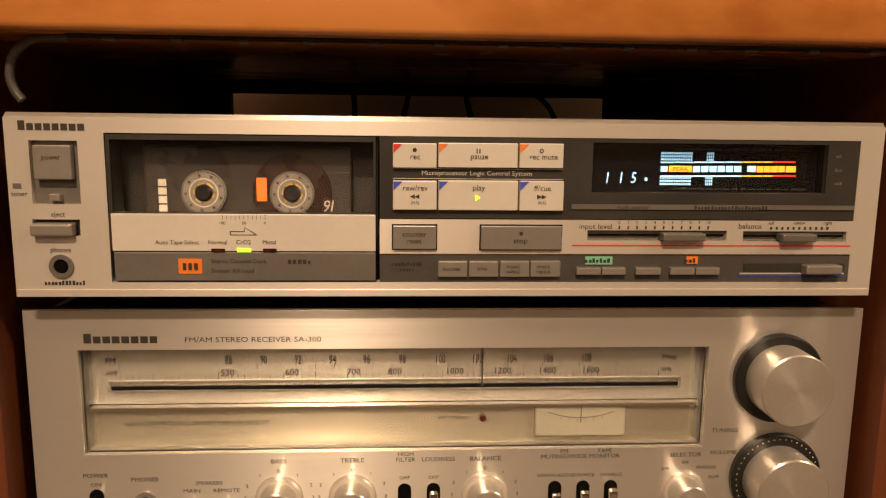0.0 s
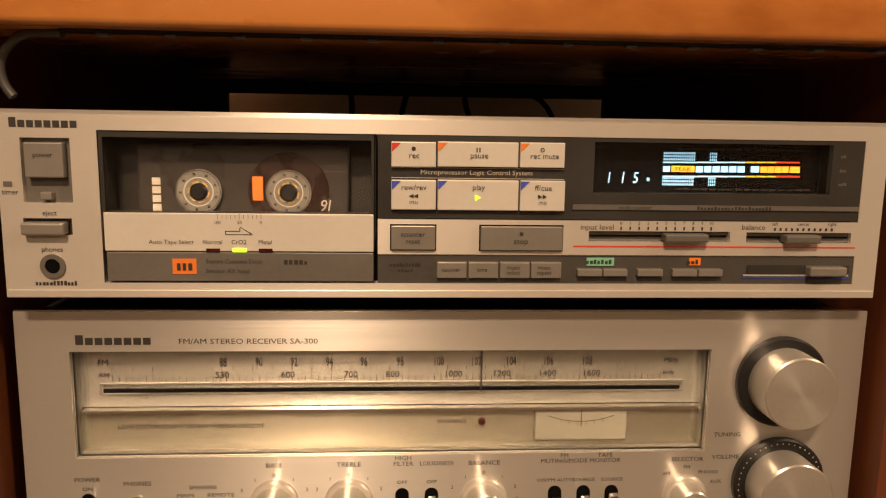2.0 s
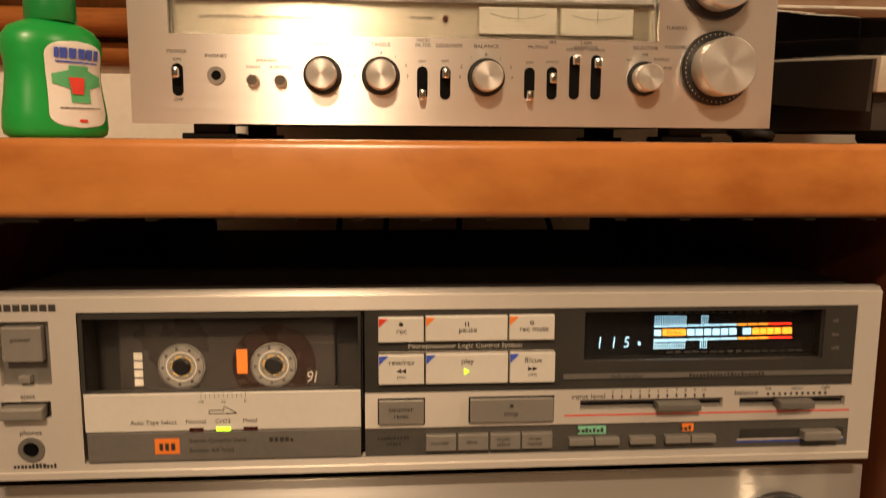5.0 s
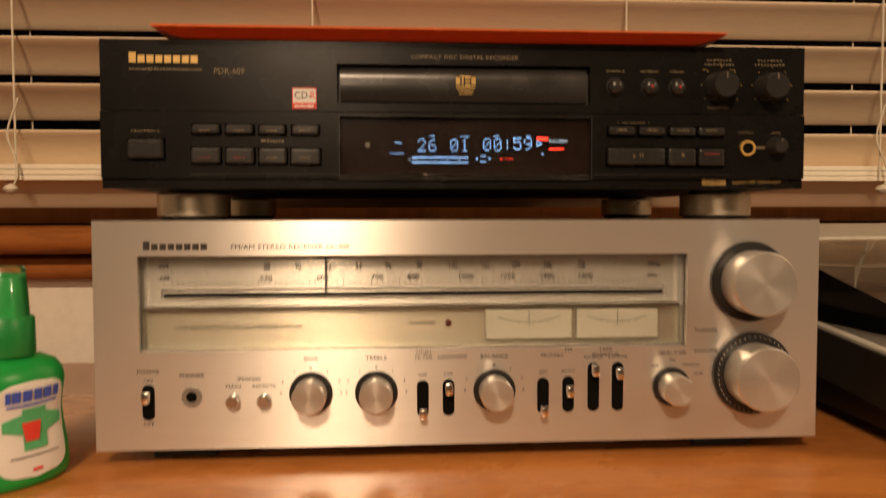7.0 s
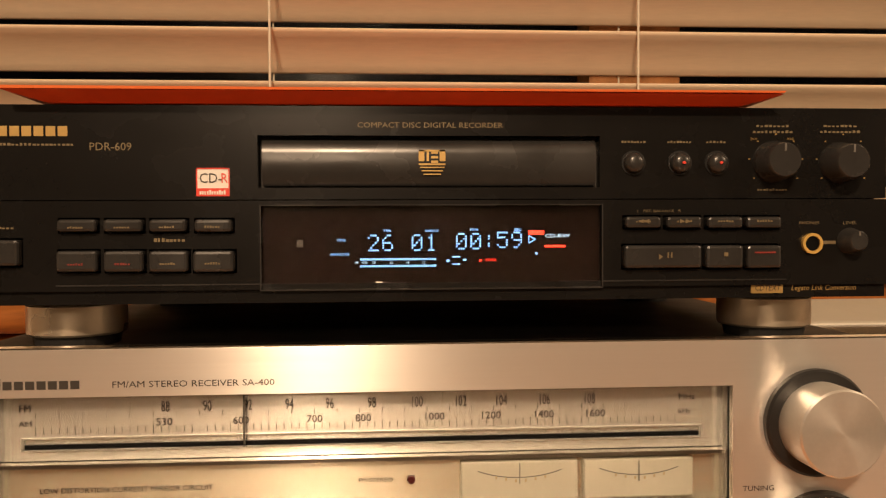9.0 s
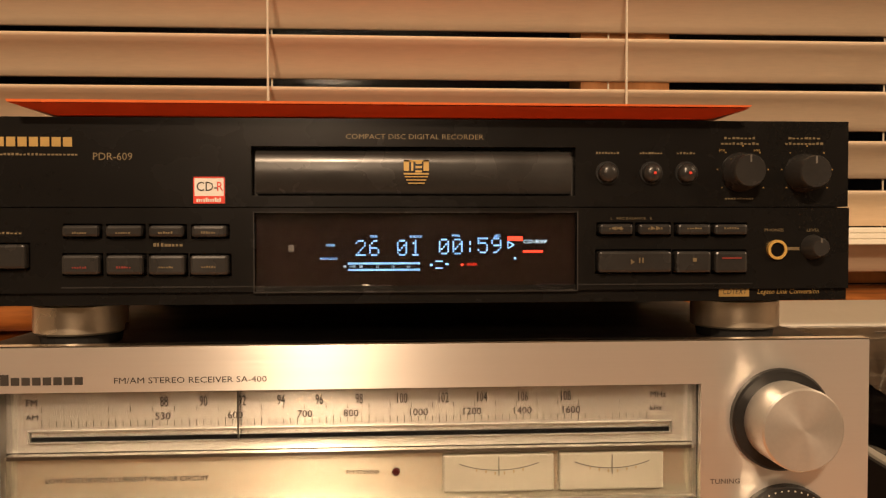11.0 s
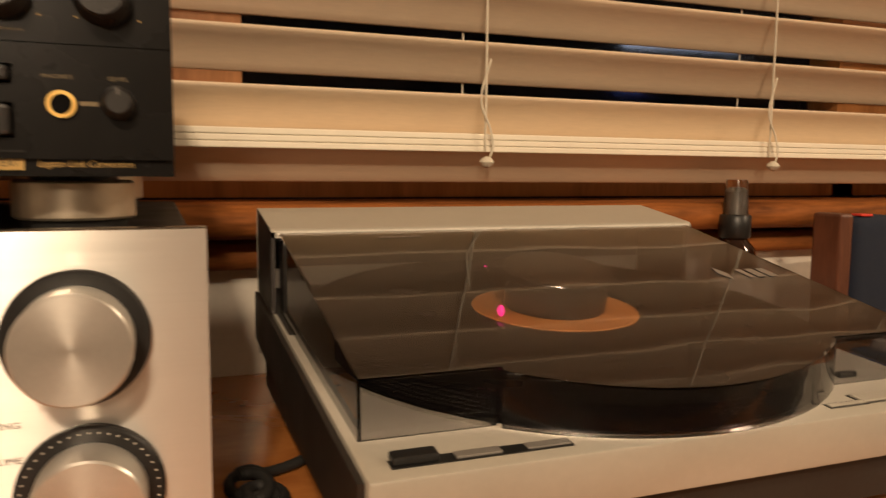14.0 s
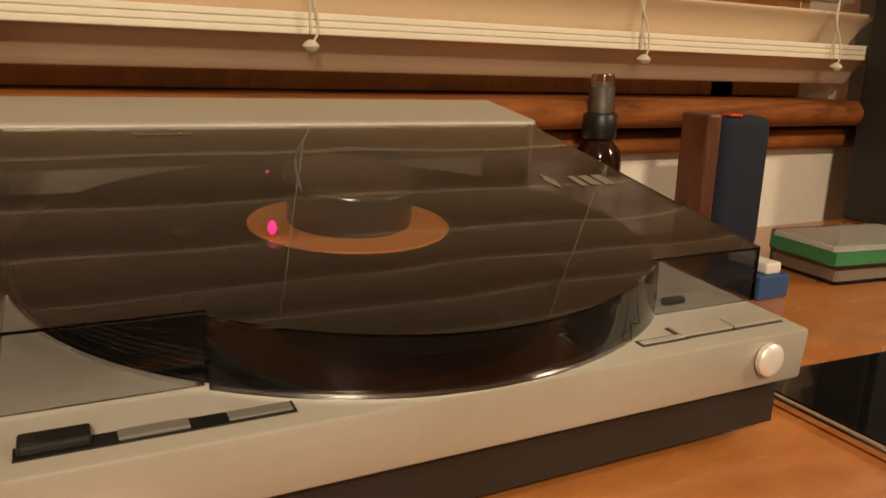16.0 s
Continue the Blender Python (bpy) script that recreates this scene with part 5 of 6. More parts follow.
    for x in (1368, 1487):
        bars(U(x - 30), U(x + 30), V(223, x + 30), 0.0010, 8, DIM_INK, cd, seed=x)
        bars(U(x - 36), U(x + 36), V(233, x + 36), 0.0012, 10, DIM_INK, cd, seed=x + 1)
        for k in range(-3, 4):
            a = radians(90 + k * 42)
            part("level_mark", box_bm(U(x + 5) + 0.0125 * math.cos(a) - 0.0003, U(x + 5) + 0.0125 * math.cos(a) + 0.0003, -0.0003, 0.0002, V(286) + 0.0125 * math.sin(a) - 0.0003, V(286) + 0.0125 * math.sin(a) + 0.0003), GOLD_INK, cd)
    for t, x, y in (("I<<", 1334, 246), (">>I", 1398, 246)):
        words(t, U(x), V(y, x), 0.0016, GOLD_INK, cd, align="CENTER")
    bars(U(1340), U(1395), V(335, 1395), 0.0010, 10, DIM_INK, cd, seed=77)
    words("L   REC BALANCE   R", U(1165), V(373, 1165), 0.0012, DIM_INK, cd, -0.0014, "CENTER", 1.3)
    words("PHONES", U(1430), V(394, 1430), 0.0014, DIM_INK, cd, -0.0014, "CENTER", 1.3)
    words("LEVEL", U(1502), V(394, 1502), 0.0014, DIM_INK, cd, -0.0014, "CENTER", 1.3)
    strip(U(1455), U(1477), V(431, 1477), V(429.5), DIM_INK, cd, d=-0.0014)
    bars(U(-40), U(30), V(403, 30), 0.0010, 9, DIM_INK, cd, -0.0014, seed=55)
    bars(U(274), U(330), V(424, 330), 0.0016, 8, DIM_INK, cd, -0.0014, seed=56)
    bt = B(1331, 1387, 500, 518, -0.0000, 0.0007, GOLD_INK, "badge", cd, "gold text badge")
    words("CDTEXT", U(1359), V(509, 1359), 0.0026, INK, bt, -0.0002, "CENTER", 0.85, slant=0.2)
    words("Legato Link Conversion", U(1402), V(509, 1402), 0.0024, GOLD_INK, cd, 0.0004, wide=0.95, slant=0.25)
    # ring-shaped metal feet
    for x in (0.0415, 0.383):
        for y in (0.042, 0.235):
            f = part("foot", lathe_bm([(0.0215, -0.0170), (0.0225, -0.0160), (0.0225, -0.003), (0.0215, -0.002)], "Z", 40, (x, y, 0)), FOOT_METAL, cd, "polished champagne metal foot", 40)
            part("pad", lathe_bm([(0.019, -0.0220), (0.020, -0.0170)], "Z", 24, (x, y, 0)), RUBBER, f)
            part("collar", lathe_bm([(0.016, -0.003), (0.016, 0.001)], "Z", 24, (x, y, 0)), BLACK_PLASTIC, f)
    return cd


disc_recorder()

# thin card sleeve lying on the recorder, its front edge past the panel
sleeve = thing("card_sleeve", (0.039, 0.665, 1.0165), "orange-red card sleeve lying on the disc recorder", "sleeve")


def sleeve_panel(x0, x1, y0, y1, z, wide, up):
    """A thin card whose rim stands out past its lower face."""
    bm = bmesh.new()
    lo = [bm.verts.new(p) for p in ((x0, y0, z), (x1, y0, z), (x1, y1, z), (x0, y1, z))]
    hi = [bm.verts.new(p) for p in ((x0 - wide, y0 - wide * 0.67, z + up), (x1 + wide, y0 - wide * 0.67, z + up - 0.0004), (x1 + wide, y1 + wide, z + up), (x0 - wide, y1 + wide, z + up))]
    for k in range(4):
        bm.faces.new((lo[k], lo[(k + 1) % 4], hi[(k + 1) % 4], hi[k]))
    bm.faces.new(list(reversed(lo)))
    bm.faces.new(hi)
    bmesh.ops.recalc_face_normals(bm, faces=bm.faces)
    return bm


part("lower_panel", sleeve_panel(-0.151, 0.151, -0.135, 0.135, 0.0, 0.0150, 0.0040), RED_SLEEVE, sleeve, "orange-red lower card, rim bent up")
# unseen top face, made brighter and glossier to bounce orange light onto the slats
part("upper_panel", sleeve_panel(-0.1665, 0.1660, -0.1452, 0.147, 0.0042, 0.0006, 0.0012), BOUNCE_CARD_TOP, sleeve, "glossy orange upper card, brightened to bounce light on the blind")


# ---- green spray bottle ----
def oval_lathe(profile, squash, at, seg=40):
    bm = lathe_bm(profile, "Z", seg)
    for v in bm.verts:
        v.co.y *= squash
        v.co += Vector(at)
    return bm


BX, BY, BTURN = -0.207, 0.512, 54
bottle = thing("spray_bottle", (BX, BY, DESK), "bright green plastic pump bottle with white label, on the desk", "bottle")
bottle.rotation_euler = (0, 0, radians(BTURN))
bottle.scale = (1.12, 1.12, 1.02)
body_profile = [(0.0255, 0.0), (0.0285, 0.002), (0.0295, 0.006), (0.0290, 0.016), (0.0272, 0.028), (0.0262, 0.038), (0.0268, 0.046), (0.0280, 0.054), (0.0272, 0.0598), (0.0235, 0.0652), (0.0165, 0.0688), (0.0132, 0.0700)]
part("body", oval_lathe(body_profile, 0.66, (0, 0, 0)), GREEN_PLASTIC, bottle, "glossy green body", 60)
col = part("collar", lathe_bm([(0.0125, 0.0695), (0.0133, 0.0708), (0.0131, 0.0895), (0.0124, 0.0907)], "Z", 36), GREEN_CAP, bottle, "ribbed green collar", 50)
part("pump_head", lathe_bm([(0.0082, 0.0907), (0.0082, 0.107), (0.0068, 0.112), (0.003, 0.1132)], "Z", 28), GREEN_CAP, bottle, "green pump head", 50)
cap = part("cap", lathe_bm([(0.0112, 0.0910), (0.0110, 0.0922), (0.0095, 0.1170), (0.0086, 0.1182)], "Z", 36), GREEN_CLEAR, bottle, "clear over-cap", 50)
cap.visible_shadow = False


def wrap_label(z_at, half_at, z0, z1, lift, mat, name, parent, shift=0.0, n=18, m=16, label=""):
    """A label that follows the bottle's wall; half_at(t) gives its half width in metres."""
    zs = [p[1] for p in body_profile]
    rs = [p[0] for p in body_profile]
    bm = bmesh.new()
    grid = []
    for j in range(m + 1):
        t = j / m
        z = z0 + (z1 - z0) * t
        r = float(np.interp(z, zs, rs)) + lift
        row = []
        for i in range(n + 1):
            x = shift + half_at(t) * (2 * i / n - 1)
            x = max(-r * 0.98, min(r * 0.98, x))
            row.append(bm.verts.new((x, -0.66 * math.sqrt(r * r - x * x) - lift, z)))
        grid.append(row)
    for j in range(m):
        for i in range(n):
            bm.faces.new((grid[j][i], grid[j][i + 1], grid[j + 1][i + 1], grid[j + 1][i]))
    return part(name, bm, mat, parent, label, 60)


def label_half(t):
    return 0.0185 * min(1.0, math.sqrt(max(0.0, 1 - (2 * t - 1) ** 8)) + 0.02) * (1 - 0.07 * math.sin(math.pi * t))


lab = wrap_label(0, label_half, 0.006, 0.0575, 0.0004, WHITE_LABEL, "label", bottle, 0.003, m=44, label="white wrap-round label")
for k, (x, w) in enumerate(((-0.0125, .0022), (-0.0088, .0040), (-0.0036, .0044), (0.0018, .0040), (0.0070, .0044), (0.0122, .0030))):
    wrap_label(0, lambda t, w=w: w / 2, 0.0470, 0.0530, 0.0008, BLUE_INK, "wordmark", lab, 0.003 + x, 3, 2)
wrap_label(0, lambda t: 0.0130, 0.0445, 0.0455, 0.0008, BLUE_INK, "small_print", lab, 0.003, 8, 1)
wrap_label(0, lambda t: 0.0060 + 0.0090 * (t > 0.45) * (t < 0.8), 0.021, 0.043, 0.0008, GREEN_CARD, "green_patch", lab, 0.003, 10, 8)
wrap_label(0, lambda t: 0.0034 + 0.0014 * t, 0.026, 0.036, 0.0012, RED_INK, "red_patch", lab, 0.001, 8, 8)
wrap_label(0, lambda t: 0.0125, 0.0175, 0.0182, 0.0008, GREY_TRIM, "small_print", lab, 0.003, 8, 1)
wrap_label(0, lambda t: 0.0025, 0.0095, 0.0112, 0.0008, RED_INK, "small_print", lab, 0.003, 4, 1)


# ---- record player ----
TX0, TX1, TY0, TY1 = 0.3205, 0.6335, 0.4885, 0.790
TOP = 0.8226
CX, CY = 0.478, 0.642
SLOPE = radians(4.6)  # the deck of the player slopes up towards the back


def deck_z(y):
    return TOP + (y - TY0) * math.tan(SLOPE)


def sloped(ob):
    ob.data.transform(Matrix.Translation((0, TY0, TOP)) @ Matrix.Rotation(SLOPE, 4, "X") @ Matrix.Translation((0, -TY0, -TOP)))
    return ob

tt = thing("record_player", (0, 0, 0), "silver record player with closed smoked lid, on the desk", "turntable")
sloped(part("base", box_bm(TX0, TX1, TY0, 0.797, TOP - 0.0235, TOP, 0.0016, 2), SILVER_PAINT, tt, "silver-grey painted base", 40))
part("plinth", moulding([(TY0 + 0.011, 0.775), (TY0 + 0.011, 0.8012), (TY1, 0.8250), (TY1, 0.775)], TX0 + 0.004, TX1 - 0.003), PLINTH, tt, "dark brown plinth")
sloped(part("left_cheek", box_bm(TX0 - 0.003, TX0 - 0.0002, TY0 + 0.004, TY1, TOP - 0.036, TOP - 0.002), PLINTH, tt, "dark side cheek"))
for x in (TX0 + 0.04, TX1 - 0.05):
    for y in (TY0 + 0.05, TY1 - 0.05):
        part("foot", lathe_bm([(0.016, DESK), (0.018, DESK + 0.003), (0.018, 0.776)], "Z", 24, (x, y, 0)), RUBBER, tt)


def lid_z(y):
    return 0.8530 + (y - 0.527) * 0.2085


# rear housing: a shell over the back of the platter, dark inside
bm = bmesh.new()
hp = [(0.719, 0.8895), (0.719, 0.893), (0.7215, 0.8948), (0.786, 0.9048), (0.790, 0.903), (0.790, 0.800), (0.786, 0.800), (0.786, 0.8985)]
a = [bm.verts.new((TX0 - 0.001, y, z)) for y, z in hp]
b = [bm.verts.new((0.6405, y, z)) for y, z in hp]
for k in range(len(hp)):
    n = (k + 1) % len(hp)
    bm.faces.new((a[n], a[k], b[k], b[n]))
bmesh.ops.recalc_face_normals(bm, faces=bm.faces)
part("rear_housing", bm, SILVER_PAINT, tt, "silver rear housing")
# near-black sheets added inside the shell to keep the hollow dark
part("housing_dark_sheet", box_bm(TX0 + 0.001, 0.638, 0.780, 0.7855, 0.862, 0.8985), DARK_VOID, tt, "black inner back")
part("housing_dark_sheet", moulding([(0.7200, 0.8890), (0.7850, 0.8990), (0.7850, 0.8975), (0.7200, 0.8875)], TX0 + 0.001, 0.638), DARK_VOID, tt, "black inner top")
for x in (TX0 - 0.001, 0.6375):
    part("housing_cheek", moulding([(0.719, deck_z(0.719)), (0.719, 0.8930), (0.786, 0.9042), (0.786, deck_z(0.786))], x, x + 0.0025), SILVER_PAINT if x > 0.5 else PLINTH, tt, "housing side")
part("housing_dark_sheet", moulding([(0.7205, deck_z(0.7205) + 0.001), (0.7205, 0.8900), (0.7800, 0.8985), (0.7800, deck_z(0.7800) + 0.001)], 0.6352, 0.6371), DARK_VOID, tt, "black inner side")
part("housing_edge", box_bm(TX0 + 0.002, 0.638, 0.7180, 0.7192, 0.8915, 0.8938), WHITE_INK, tt, "pale edge strip")

# platter, record, label and clamp
sloped(part("platter_lip", lathe_bm([(0.1528, TOP - 0.004), (0.1528, TOP + 0.0020), (0.1512, TOP + 0.0024), (0.1508, TOP + 0.0006)], "Z", 112, (CX, CY, 0)), CHROME, tt, "bright lip round the platter well", 40))
sloped(part("platter_well", lathe_bm([(0.1507, TOP + 0.0004), (0.1505, TOP + 0.0010)], "Z", 96, (CX, CY, 0)), BLACK_PLASTIC, tt, "dark platter well"))
rim = [(0.1470, TOP + 0.0011)]
for k in range(5):
    z = TOP + 0.0014 + k * 0.0023
    rim += [(0.1488, z), (0.1490, z + 0.0008), (0.1488, z + 0.0016), (0.1477, z + 0.0019)]
sloped(part("platter", lathe_bm(rim + [(0.1480, TOP + 0.0130)], "Z", 112, (CX, CY, 0)), DISPLAY_BLACK, tt, "black platter with ribbed rim", 40))
seat = Matrix.Translation((0, TY0, TOP)) @ Matrix.Rotation(SLOPE, 4, "X") @ Matrix.Translation((0, -TY0, -TOP))
record = thing("record", seat @ Vector((CX, CY, TOP + 0.0131)), "black vinyl record with orange label on the platter", "record")
grooves = [(0.1496, 0.0), (0.1502, 0.0010), (0.1486, 0.0017)]
r = 0.1465
while r > 0.060:
    grooves += [(r, 0.0013), (r - 0.0009, 0.0016)]
    r -= 0.0018
part("disc", lathe_bm(grooves + [(0.052, 0.0014), (0.002, 0.0014)], "Z", 112), VINYL, record, "grooved black vinyl", 30)
part("label", lathe_bm([(0.0505, 0.0014), (0.0500, 0.0020), (0.004, 0.0020)], "Z", 72), LABEL_PAPER, record, "plain orange paper label", 30)
record.rotation_euler = (SLOPE, 0, 0)
clamp = thing("record_clamp", seat @ Vector((CX, CY, TOP + 0.0152)), "clear plastic record clamp with a dark cap, standing on the label", "record clamp")
clamp.rotation_euler = (SLOPE, 0, 0)
part("body", lathe_bm([(0.0300, 0), (0.0312, 0.0015), (0.0312, 0.0138), (0.0300, 0.0146)], "Z", 56), CLAMP_CLEAR, clamp, "clear clamp body", 40)
part("core", lathe_bm([(0.0265, 0.0004), (0.0270, 0.0012), (0.0270, 0.0132), (0.0262, 0.0138)], "Z", 48), DARK_TRIM, clamp, "dark grey inner core", 40)
cap_tilt = Matrix.Translation((0, 0, 0.0213)) @ Matrix.Rotation(radians(7.2), 4, "X") @ Matrix.Translation((0, 0, -0.0160))
clamp_cap = part("cap", lathe_bm([(0.0300, 0.0137), (0.0333, 0.0143), (0.0345, 0.0155), (0.0345, 0.0166), (0.0335, 0.0177), (0.0310, 0.0181), (0.0300, 0.0170), (0.0040, 0.0164)], "Z", 64), DISPLAY_BLACK, clamp, "glossy dark dished cap", 40)
clamp_rim = part("cap_rim", lathe_bm([(0.0336, 0.0176), (0.0332, 0.0183), (0.0326, 0.0184), (0.0322, 0.0180)], "Z", 64), CHROME, clamp, "bright thin rim", 40)
for o in (clamp_cap, clamp_rim):
    o.data.transform(cap_tilt)
# two small glowing spots that stand in for pink reflections under the lid
part("pink_reflection", lathe_bm([(0.0012, 0.853), (0.0024, 0.8556), (0.0012, 0.8590)], "Z", 12, (0.4345, 0.624, -0.003)), PINK_GLOW, tt, "small glowing spot standing in for a pink reflection")
part("pink_reflection", lathe_bm([(0.0006, 0.872), (0.0009, 0.8726), (0.0006, 0.873)], "Z", 12, (0.4440, 0.668, 0)), PINK_GLOW, tt, "small glowing spot standing in for a pink reflection")

sloped(part("inner_deck", box_bm(TX0 + 0.002, 0.612, 0.672, 0.800, TOP - 0.001, TOP + 0.0006), BLACK_MATT, tt, "black inner deck"))
# smoked lid: sloping top, curved front that follows the platter
LX0, LX1, LY = 0.3245, 0.6345, 0.5205
out = [(LX0, 0.7185), (LX0, LY), (0.3870, LY)]
a0, a1 = math.atan2(LY - CY, 0.3870 - CX), math.atan2(LY - CY, 0.5700 - CX)
for k in range(1, 180):
    a = a0 + (a1 - a0) * k / 180
    out.append((CX + 0.1552 * math.cos(a), CY + 0.1552 * math.sin(a)))
out += [(0.5700, LY), (LX1, LY), (LX1, 0.7185)]
bm = bmesh.new()
tops = [bm.verts.new((x, y, lid_z(y))) for x, y in out]
lows = [bm.verts.new((x, y, deck_z(y) + 0.0010)) for x, y in out]
bm.faces.new(tops)
for k in range(len(out) - 1):
    bm.faces.new((tops[k], lows[k], lows[k + 1], tops[k + 1]))
bmesh.ops.recalc_face_normals(bm, faces=bm.faces)
lid = part("lid", bm, LID_ACRYLIC, tt, "smoked clear acrylic lid")
sd = lid.modifiers.new("thickness", "SOLIDIFY")
sd.thickness, sd.offset = 0.0026, -1
bv = lid.modifiers.new("rounded_edges", "BEVEL")
bv.width, bv.segments, bv.limit_method, bv.angle_limit = 0.0015, 4, "ANGLE", radians(40)
bv.harden_normals = True
for f in lid.data.polygons:
    f.use_smooth = True
lid.visible_shadow = False
# plain mark on the lid where a maker's sign is printed


def lid_print(points):
    """A thin printed shape lying on the sloping lid, its outline given in plan."""
    bm = bmesh.new()
    bm.faces.new([bm.verts.new((x, y, lid_z(y) + 0.0005)) for x, y in points])
    return bm


for x, w in ((0.594, 0.0045), (0.601, 0.0065), (0.610, 0.0065)):
    part("lid_mark", lid_print([(x, 0.604), (x + w, 0.604), (x + w, 0.618), (x, 0.618)]), GREY_KEY, lid, "pale grey printed mark")
part("lid_mark", lid_print([(0.5800, 0.602), (0.5835, 0.612), (0.5805, 0.624), (0.5770, 0.613)]), GREY_KEY, lid, "pale grey printed mark")
part("size_print", join_bm(*[box_bm(0.385 + k * 0.005, 0.3885 + k * 0.005, 0.7020, 0.7032, lid_z(0.703) + 0.0004, lid_z(0.703) + 0.0006) for k in range(6)]), GREY_KEY, lid)

# controls on the front of the base
sl = sloped(part("pitch_slot", box_bm(0.3315, 0.4085, 0.4962, 0.5030, TOP, TOP + 0.0005), BLACK_PLASTIC, tt, "slotted slide control"))
sloped(part("slot_end", box_bm(0.3575, 0.3770, 0.4970, 0.5020, TOP + 0.0004, TOP + 0.0016, 0.0004), GREY_KEY, sl))
sloped(part("slot_end", box_bm(0.3880, 0.4075, 0.4970, 0.5020, TOP + 0.0004, TOP + 0.0013, 0.0004), GREY_KEY, sl))
sloped(part("slide_lever", box_bm(0.3325, 0.3510, 0.4975, 0.5055, TOP, TOP + 0.0036, 0.0010), BLACK_PLASTIC, sl, "black slide lever"))
for x0, x1, y0, y1 in ((0.5485, 0.5715, 0.4985, 0.5022), (0.5700, 0.5985, 0.4990, 0.5085), (0.5992, 0.6270, 0.4990, 0.5085)):
    well = sloped(part("function_key", box_bm(x0 - 0.0008, x1 + 0.0008, y0 - 0.0008, y1 + 0.0008, TOP, TOP + 0.0003), CHARCOAL, tt, "long silver key in a dark recess"))
    sloped(part("key_top", box_bm(x0 + 0.0002, x1 - 0.0002, y0 + 0.0003, y1 - 0.0003, TOP + 0.0002, TOP + (0.0009 if x0 < 0.56 else 0.0014), 0.0004), SILVER_PAINT, well))
pb = part("power_button", lathe_bm([(0.0072, 0), (0.0072, 0.0022), (0.0062, 0.0032), (0.0040, 0.0038), (0.0010, 0.0040)], "Y", 36, (0.6085, TY0, 0.8125)), BUTTON_GLINT, tt, "round power button, whitened for the lamp's glint", 40)
sloped(part("lid_catch", box_bm(0.588, 0.600, 0.5300, 0.5335, TOP, TOP + 0.003, 0.0006), BLACK_PLASTIC, tt))

# ---- things beside and behind the record player ----
sp = thing("pump_bottle", (0.7955, 0.845, DESK), "small amber glass bottle with black and clear pump, on the desk", "bottle")
part("body", lathe_bm([(0.019, 0), (0.0215, 0.002), (0.0220, 0.006), (0.0220, 0.080), (0.0200, 0.092), (0.0130, 0.100), (0.0115, 0.104)], "Z", 36), AMBER, sp, "dark amber glass", 50)
part("label", lathe_bm([(0.0222, 0.018), (0.0223, 0.0185), (0.0223, 0.066), (0.0222, 0.0665)], "Z", 36), WHITE_LABEL, sp, "pale paper label", 50)
part("collar", lathe_bm([(0.0140, 0.102), (0.0155, 0.104), (0.0155, 0.124), (0.0140, 0.1255)], "Z", 32), BLACK_PLASTIC, sp, "black ribbed collar", 50)
part("pump_head", lathe_bm([(0.008, 0.1255), (0.008, 0.148), (0.005, 0.152)], "Z", 24), GREY_KEY, sp, "grey pump head")
part("cap", lathe_bm([(0.0128, 0.1256), (0.0124, 0.128), (0.0104, 0.158), (0.0096, 0.160)], "Z", 32), GREY_CLEAR, sp, "clear over-cap", 50)

rb = thing("record_brush", (0.905, 0.790, DESK), "walnut block record brush with navy velvet pad, standing on end", "brush")
part("handle", box_bm(-0.043, -0.026, -0.012, 0.022, 0, 0.129, 0.003), BRUSH_WOOD, rb, "walnut block")
bm = box_bm(-0.026, 0.037, -0.016, 0.026, 0, 0.127, 0.012, 4)
part("pad", bm, NAVY, rb, "rounded navy velvet pad", 60)
part("red_tab", box_bm(-0.017, -0.002, -0.012, 0.0, 0.1265, 0.1285, 0.0005), RED_INK, rb)

bb = thing("small_box", (0.823, 0.668, DESK), "small blue and white card box on the desk", "box")
part("sleeve", box_bm(-0.020, 0.012, -0.012, 0.040, 0, 0.018, 0.001), BLUE_BOX, bb)
part("insert", box_bm(-0.010, 0.006, -0.009, 0.030, 0.018, 0.027, 0.002), WHITE_LABEL, bb, "white inner end")

case = thing("cassette_case", (0.955, 0.685, DESK), "clear cassette case with green card, on a stack", "cassette case")
case.rotation_euler = (0, 0, radians(-8))
part("shell", box_bm(-0.062, 0.062, -0.036, 0.036, 0.017, 0.034, 0.0010), CLEAR, case, "clear plastic shell")
part("card", box_bm(-0.061, 0.061, -0.0352, 0.035, 0.018, 0.028), GREEN_CARD, case, "green inlay card")
part("tape_label", box_bm(-0.058, 0.058, -0.030, 0.034, 0.0285, 0.0315), WHITE_LABEL, case, "pale cassette shell")
words("0A", 0.040, 0.0230, 0.0060, INK, case, -0.0365, "CENTER")
low = thing("cassette_case", (0.962, 0.690, DESK), "clear empty-looking cassette case under another", "cassette case")
low.rotation_euler = (0, 0, radians(-6))
part("shell", box_bm(-0.062, 0.062, -0.036, 0.036, 0.0, 0.0165, 0.0010), CLEAR, low, "clear plastic shell")
part("tape_label", box_bm(-0.058, 0.058, -0.032, 0.034, 0.003, 0.012), SILVER_PAINT, low, "grey cassette")

tb = thing("tablet", (0.745, 0.485, DESK), "black glass tablet with silver rim, lying on the desk", "tablet")
tb.rotation_euler = (0, 0, radians(-3))
part("body", box_bm(-0.085, 0.085, -0.125, 0.058, 0, 0.0065, 0.0025, 3), CHROME, tb, "silver metal body", 40)
part("screen", box_bm(-0.082, 0.082, -0.122, 0.055, 0.0060, 0.0072), TABLET_GLASS, tb, "black glass screen")

spk = thing("loudspeaker", (1.180, 0.80, DESK), "tall black loudspeaker cabinet on the desk", "loudspeaker")
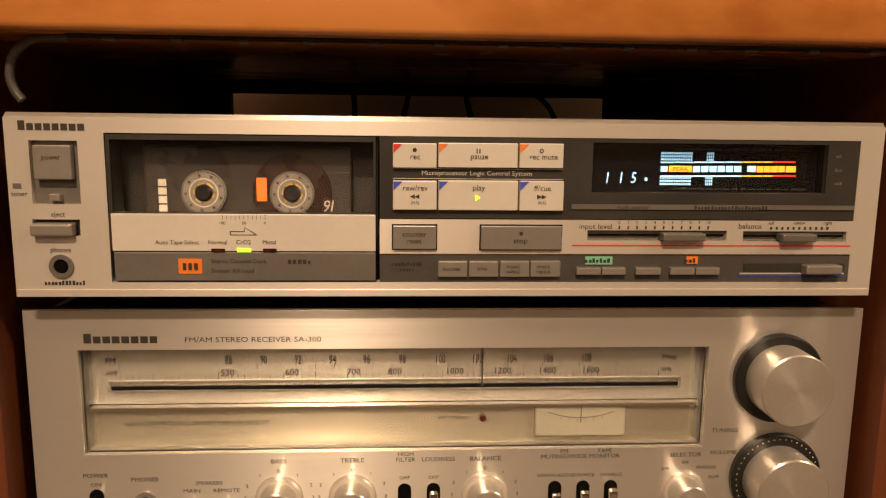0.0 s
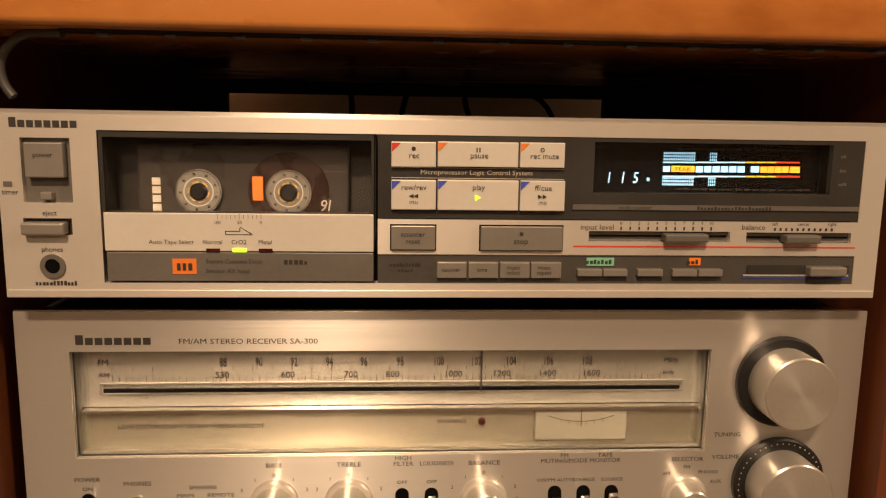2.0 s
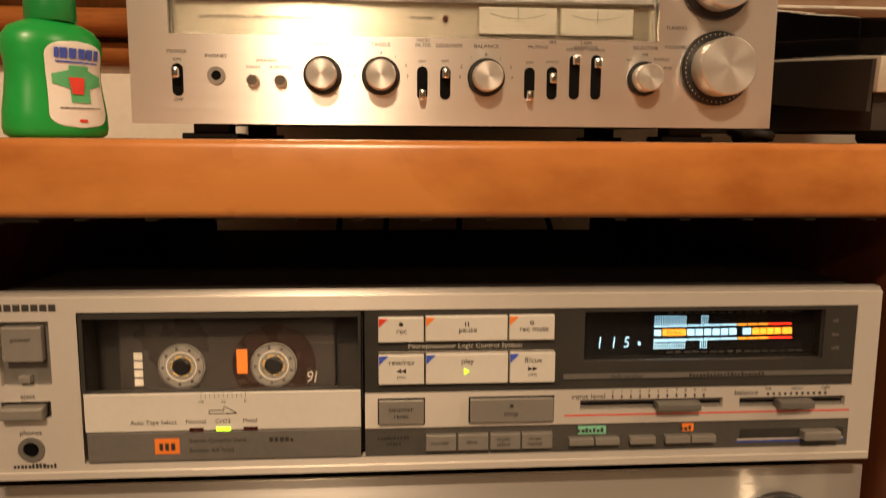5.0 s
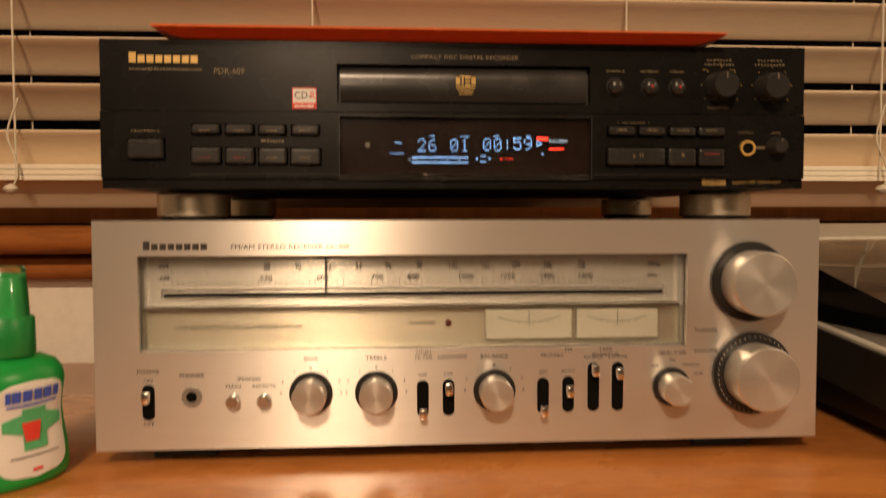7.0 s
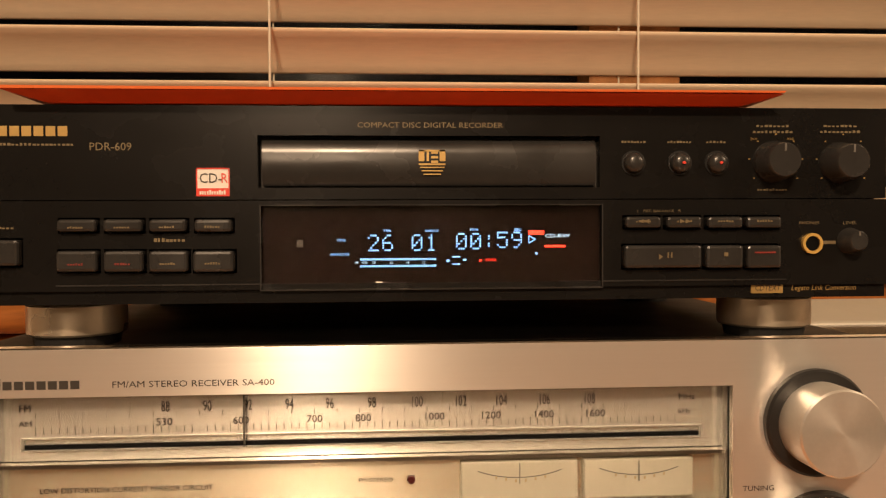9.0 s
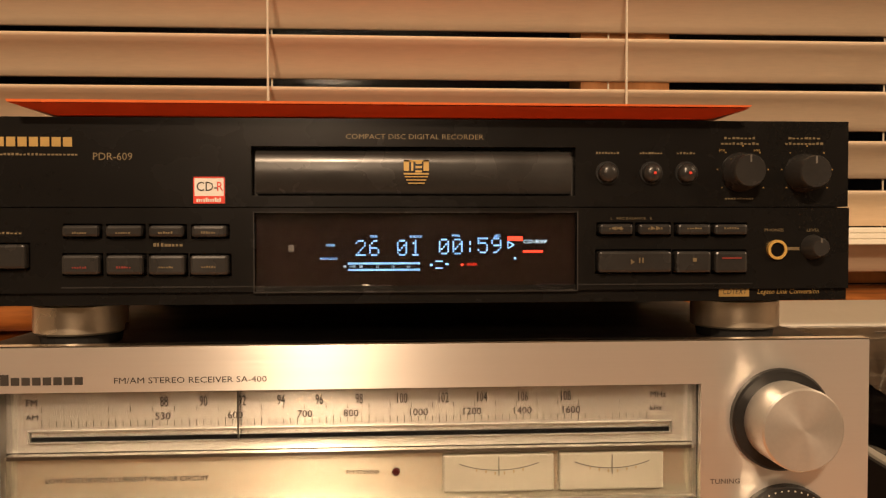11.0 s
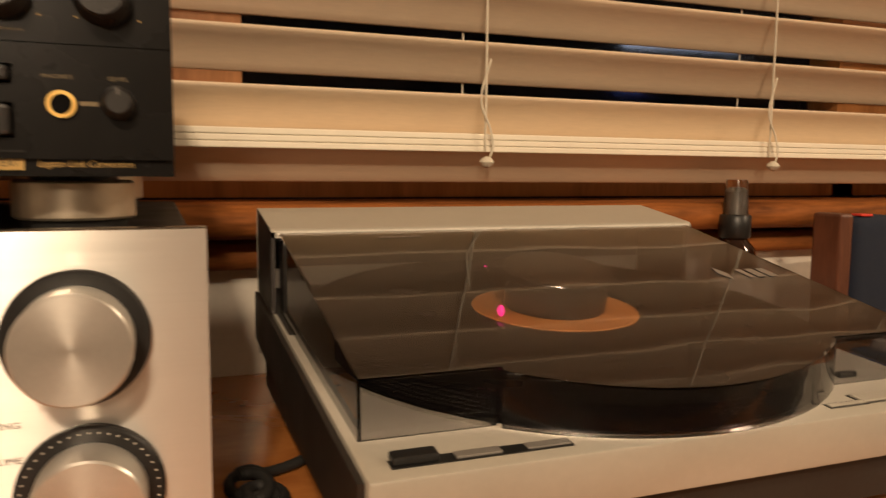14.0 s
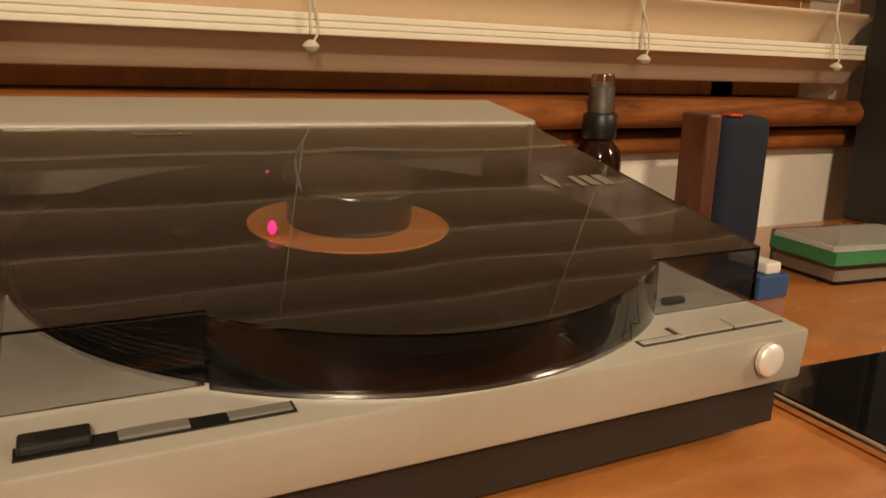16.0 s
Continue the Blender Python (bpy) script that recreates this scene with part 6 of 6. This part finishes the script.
part("cabinet", box_bm(0.0, 0.16, 0.0, 0.060, 0, 0.40, 0.003), BLACK_MATT, spk)
part("grille", box_bm(0.006, 0.154, -0.010, 0.0, 0.006, 0.394, 0.003), BLACK_PLASTIC, spk, "black cloth grille")

lead = thing("power_lead", (0, 0, 0), "coiled black power lead on the desk", "cable")
coil = []
for k in range(30):
    a = k * 0.75
    coil.append((0.296 + 0.009 * math.cos(a) + 0.004 * math.sin(a * 0.31), 0.600 + 0.014 * math.sin(a) + 0.0008 * k, DESK + 0.0032 + 0.0045 * (0.5 + 0.5 * math.sin(a * 0.6)) + 0.00012 * k))
coil += [(0.305, 0.640, DESK + 0.004), (0.330, 0.655, DESK + 0.004), (0.360, 0.70, DESK + 0.004)]
part("cord", tube_bm(smooth_path(coil, 3), 0.0030, 8), RUBBER, lead, smooth=60)

# cabinet wiring and a light strip under the desk edge
for pts in ([(0.02, 0.80, 0.55), (0.00, 0.77, 0.66), (0.012, 0.78, 0.735)], [(0.065, 0.79, 0.55), (0.075, 0.77, 0.68), (0.068, 0.76, 0.72), (0.070, 0.78, 0.76)], [(0.20, 0.78, 0.55), (0.16, 0.765, 0.70), (0.12, 0.78, 0.735)], [(-0.06, 0.80, 0.55), (-0.045, 0.775, 0.70), (-0.052, 0.78, 0.74)]):
    c = solid("signal_cable", tube_bm(smooth_path(pts, 6), 0.0028, 8), RUBBER, "thin black signal cable hanging behind the cabinet", "cable", group="hanging cables", smooth=60)
tape = thing("light_strip", (0, 0, 0), "unlit strip of small lamps fixed under the desk edge", "light strip")
part("ribbon", box_bm(-0.150, 0.250, SLAB_FRONT + 0.012, SLAB_FRONT + 0.022, SLAB_LOW - 0.0012, SLAB_LOW - 0.0002), BLACK_PLASTIC, tape)
for k in range(13):
    x = -0.135 + k * 0.030
    part("lamp_chip", box_bm(x, x + 0.005, SLAB_FRONT + 0.0145, SLAB_FRONT + 0.0195, SLAB_LOW - 0.0026, SLAB_LOW - 0.0012, 0.0004), GREY_TRIM, tape)
loop = [(-0.150, SLAB_FRONT + 0.017, SLAB_LOW - 0.0015)] + [(-0.163 - 0.016 * math.sin(radians(a)), SLAB_FRONT + 0.020, SLAB_LOW - 0.0180 + 0.0165 * math.cos(radians(a))) for a in range(0, 150, 15)]
part("ribbon_loop", tube_bm(smooth_path(loop, 3), 0.0022, 8), DARK_TRIM, tape, "loose end of the strip", 60)
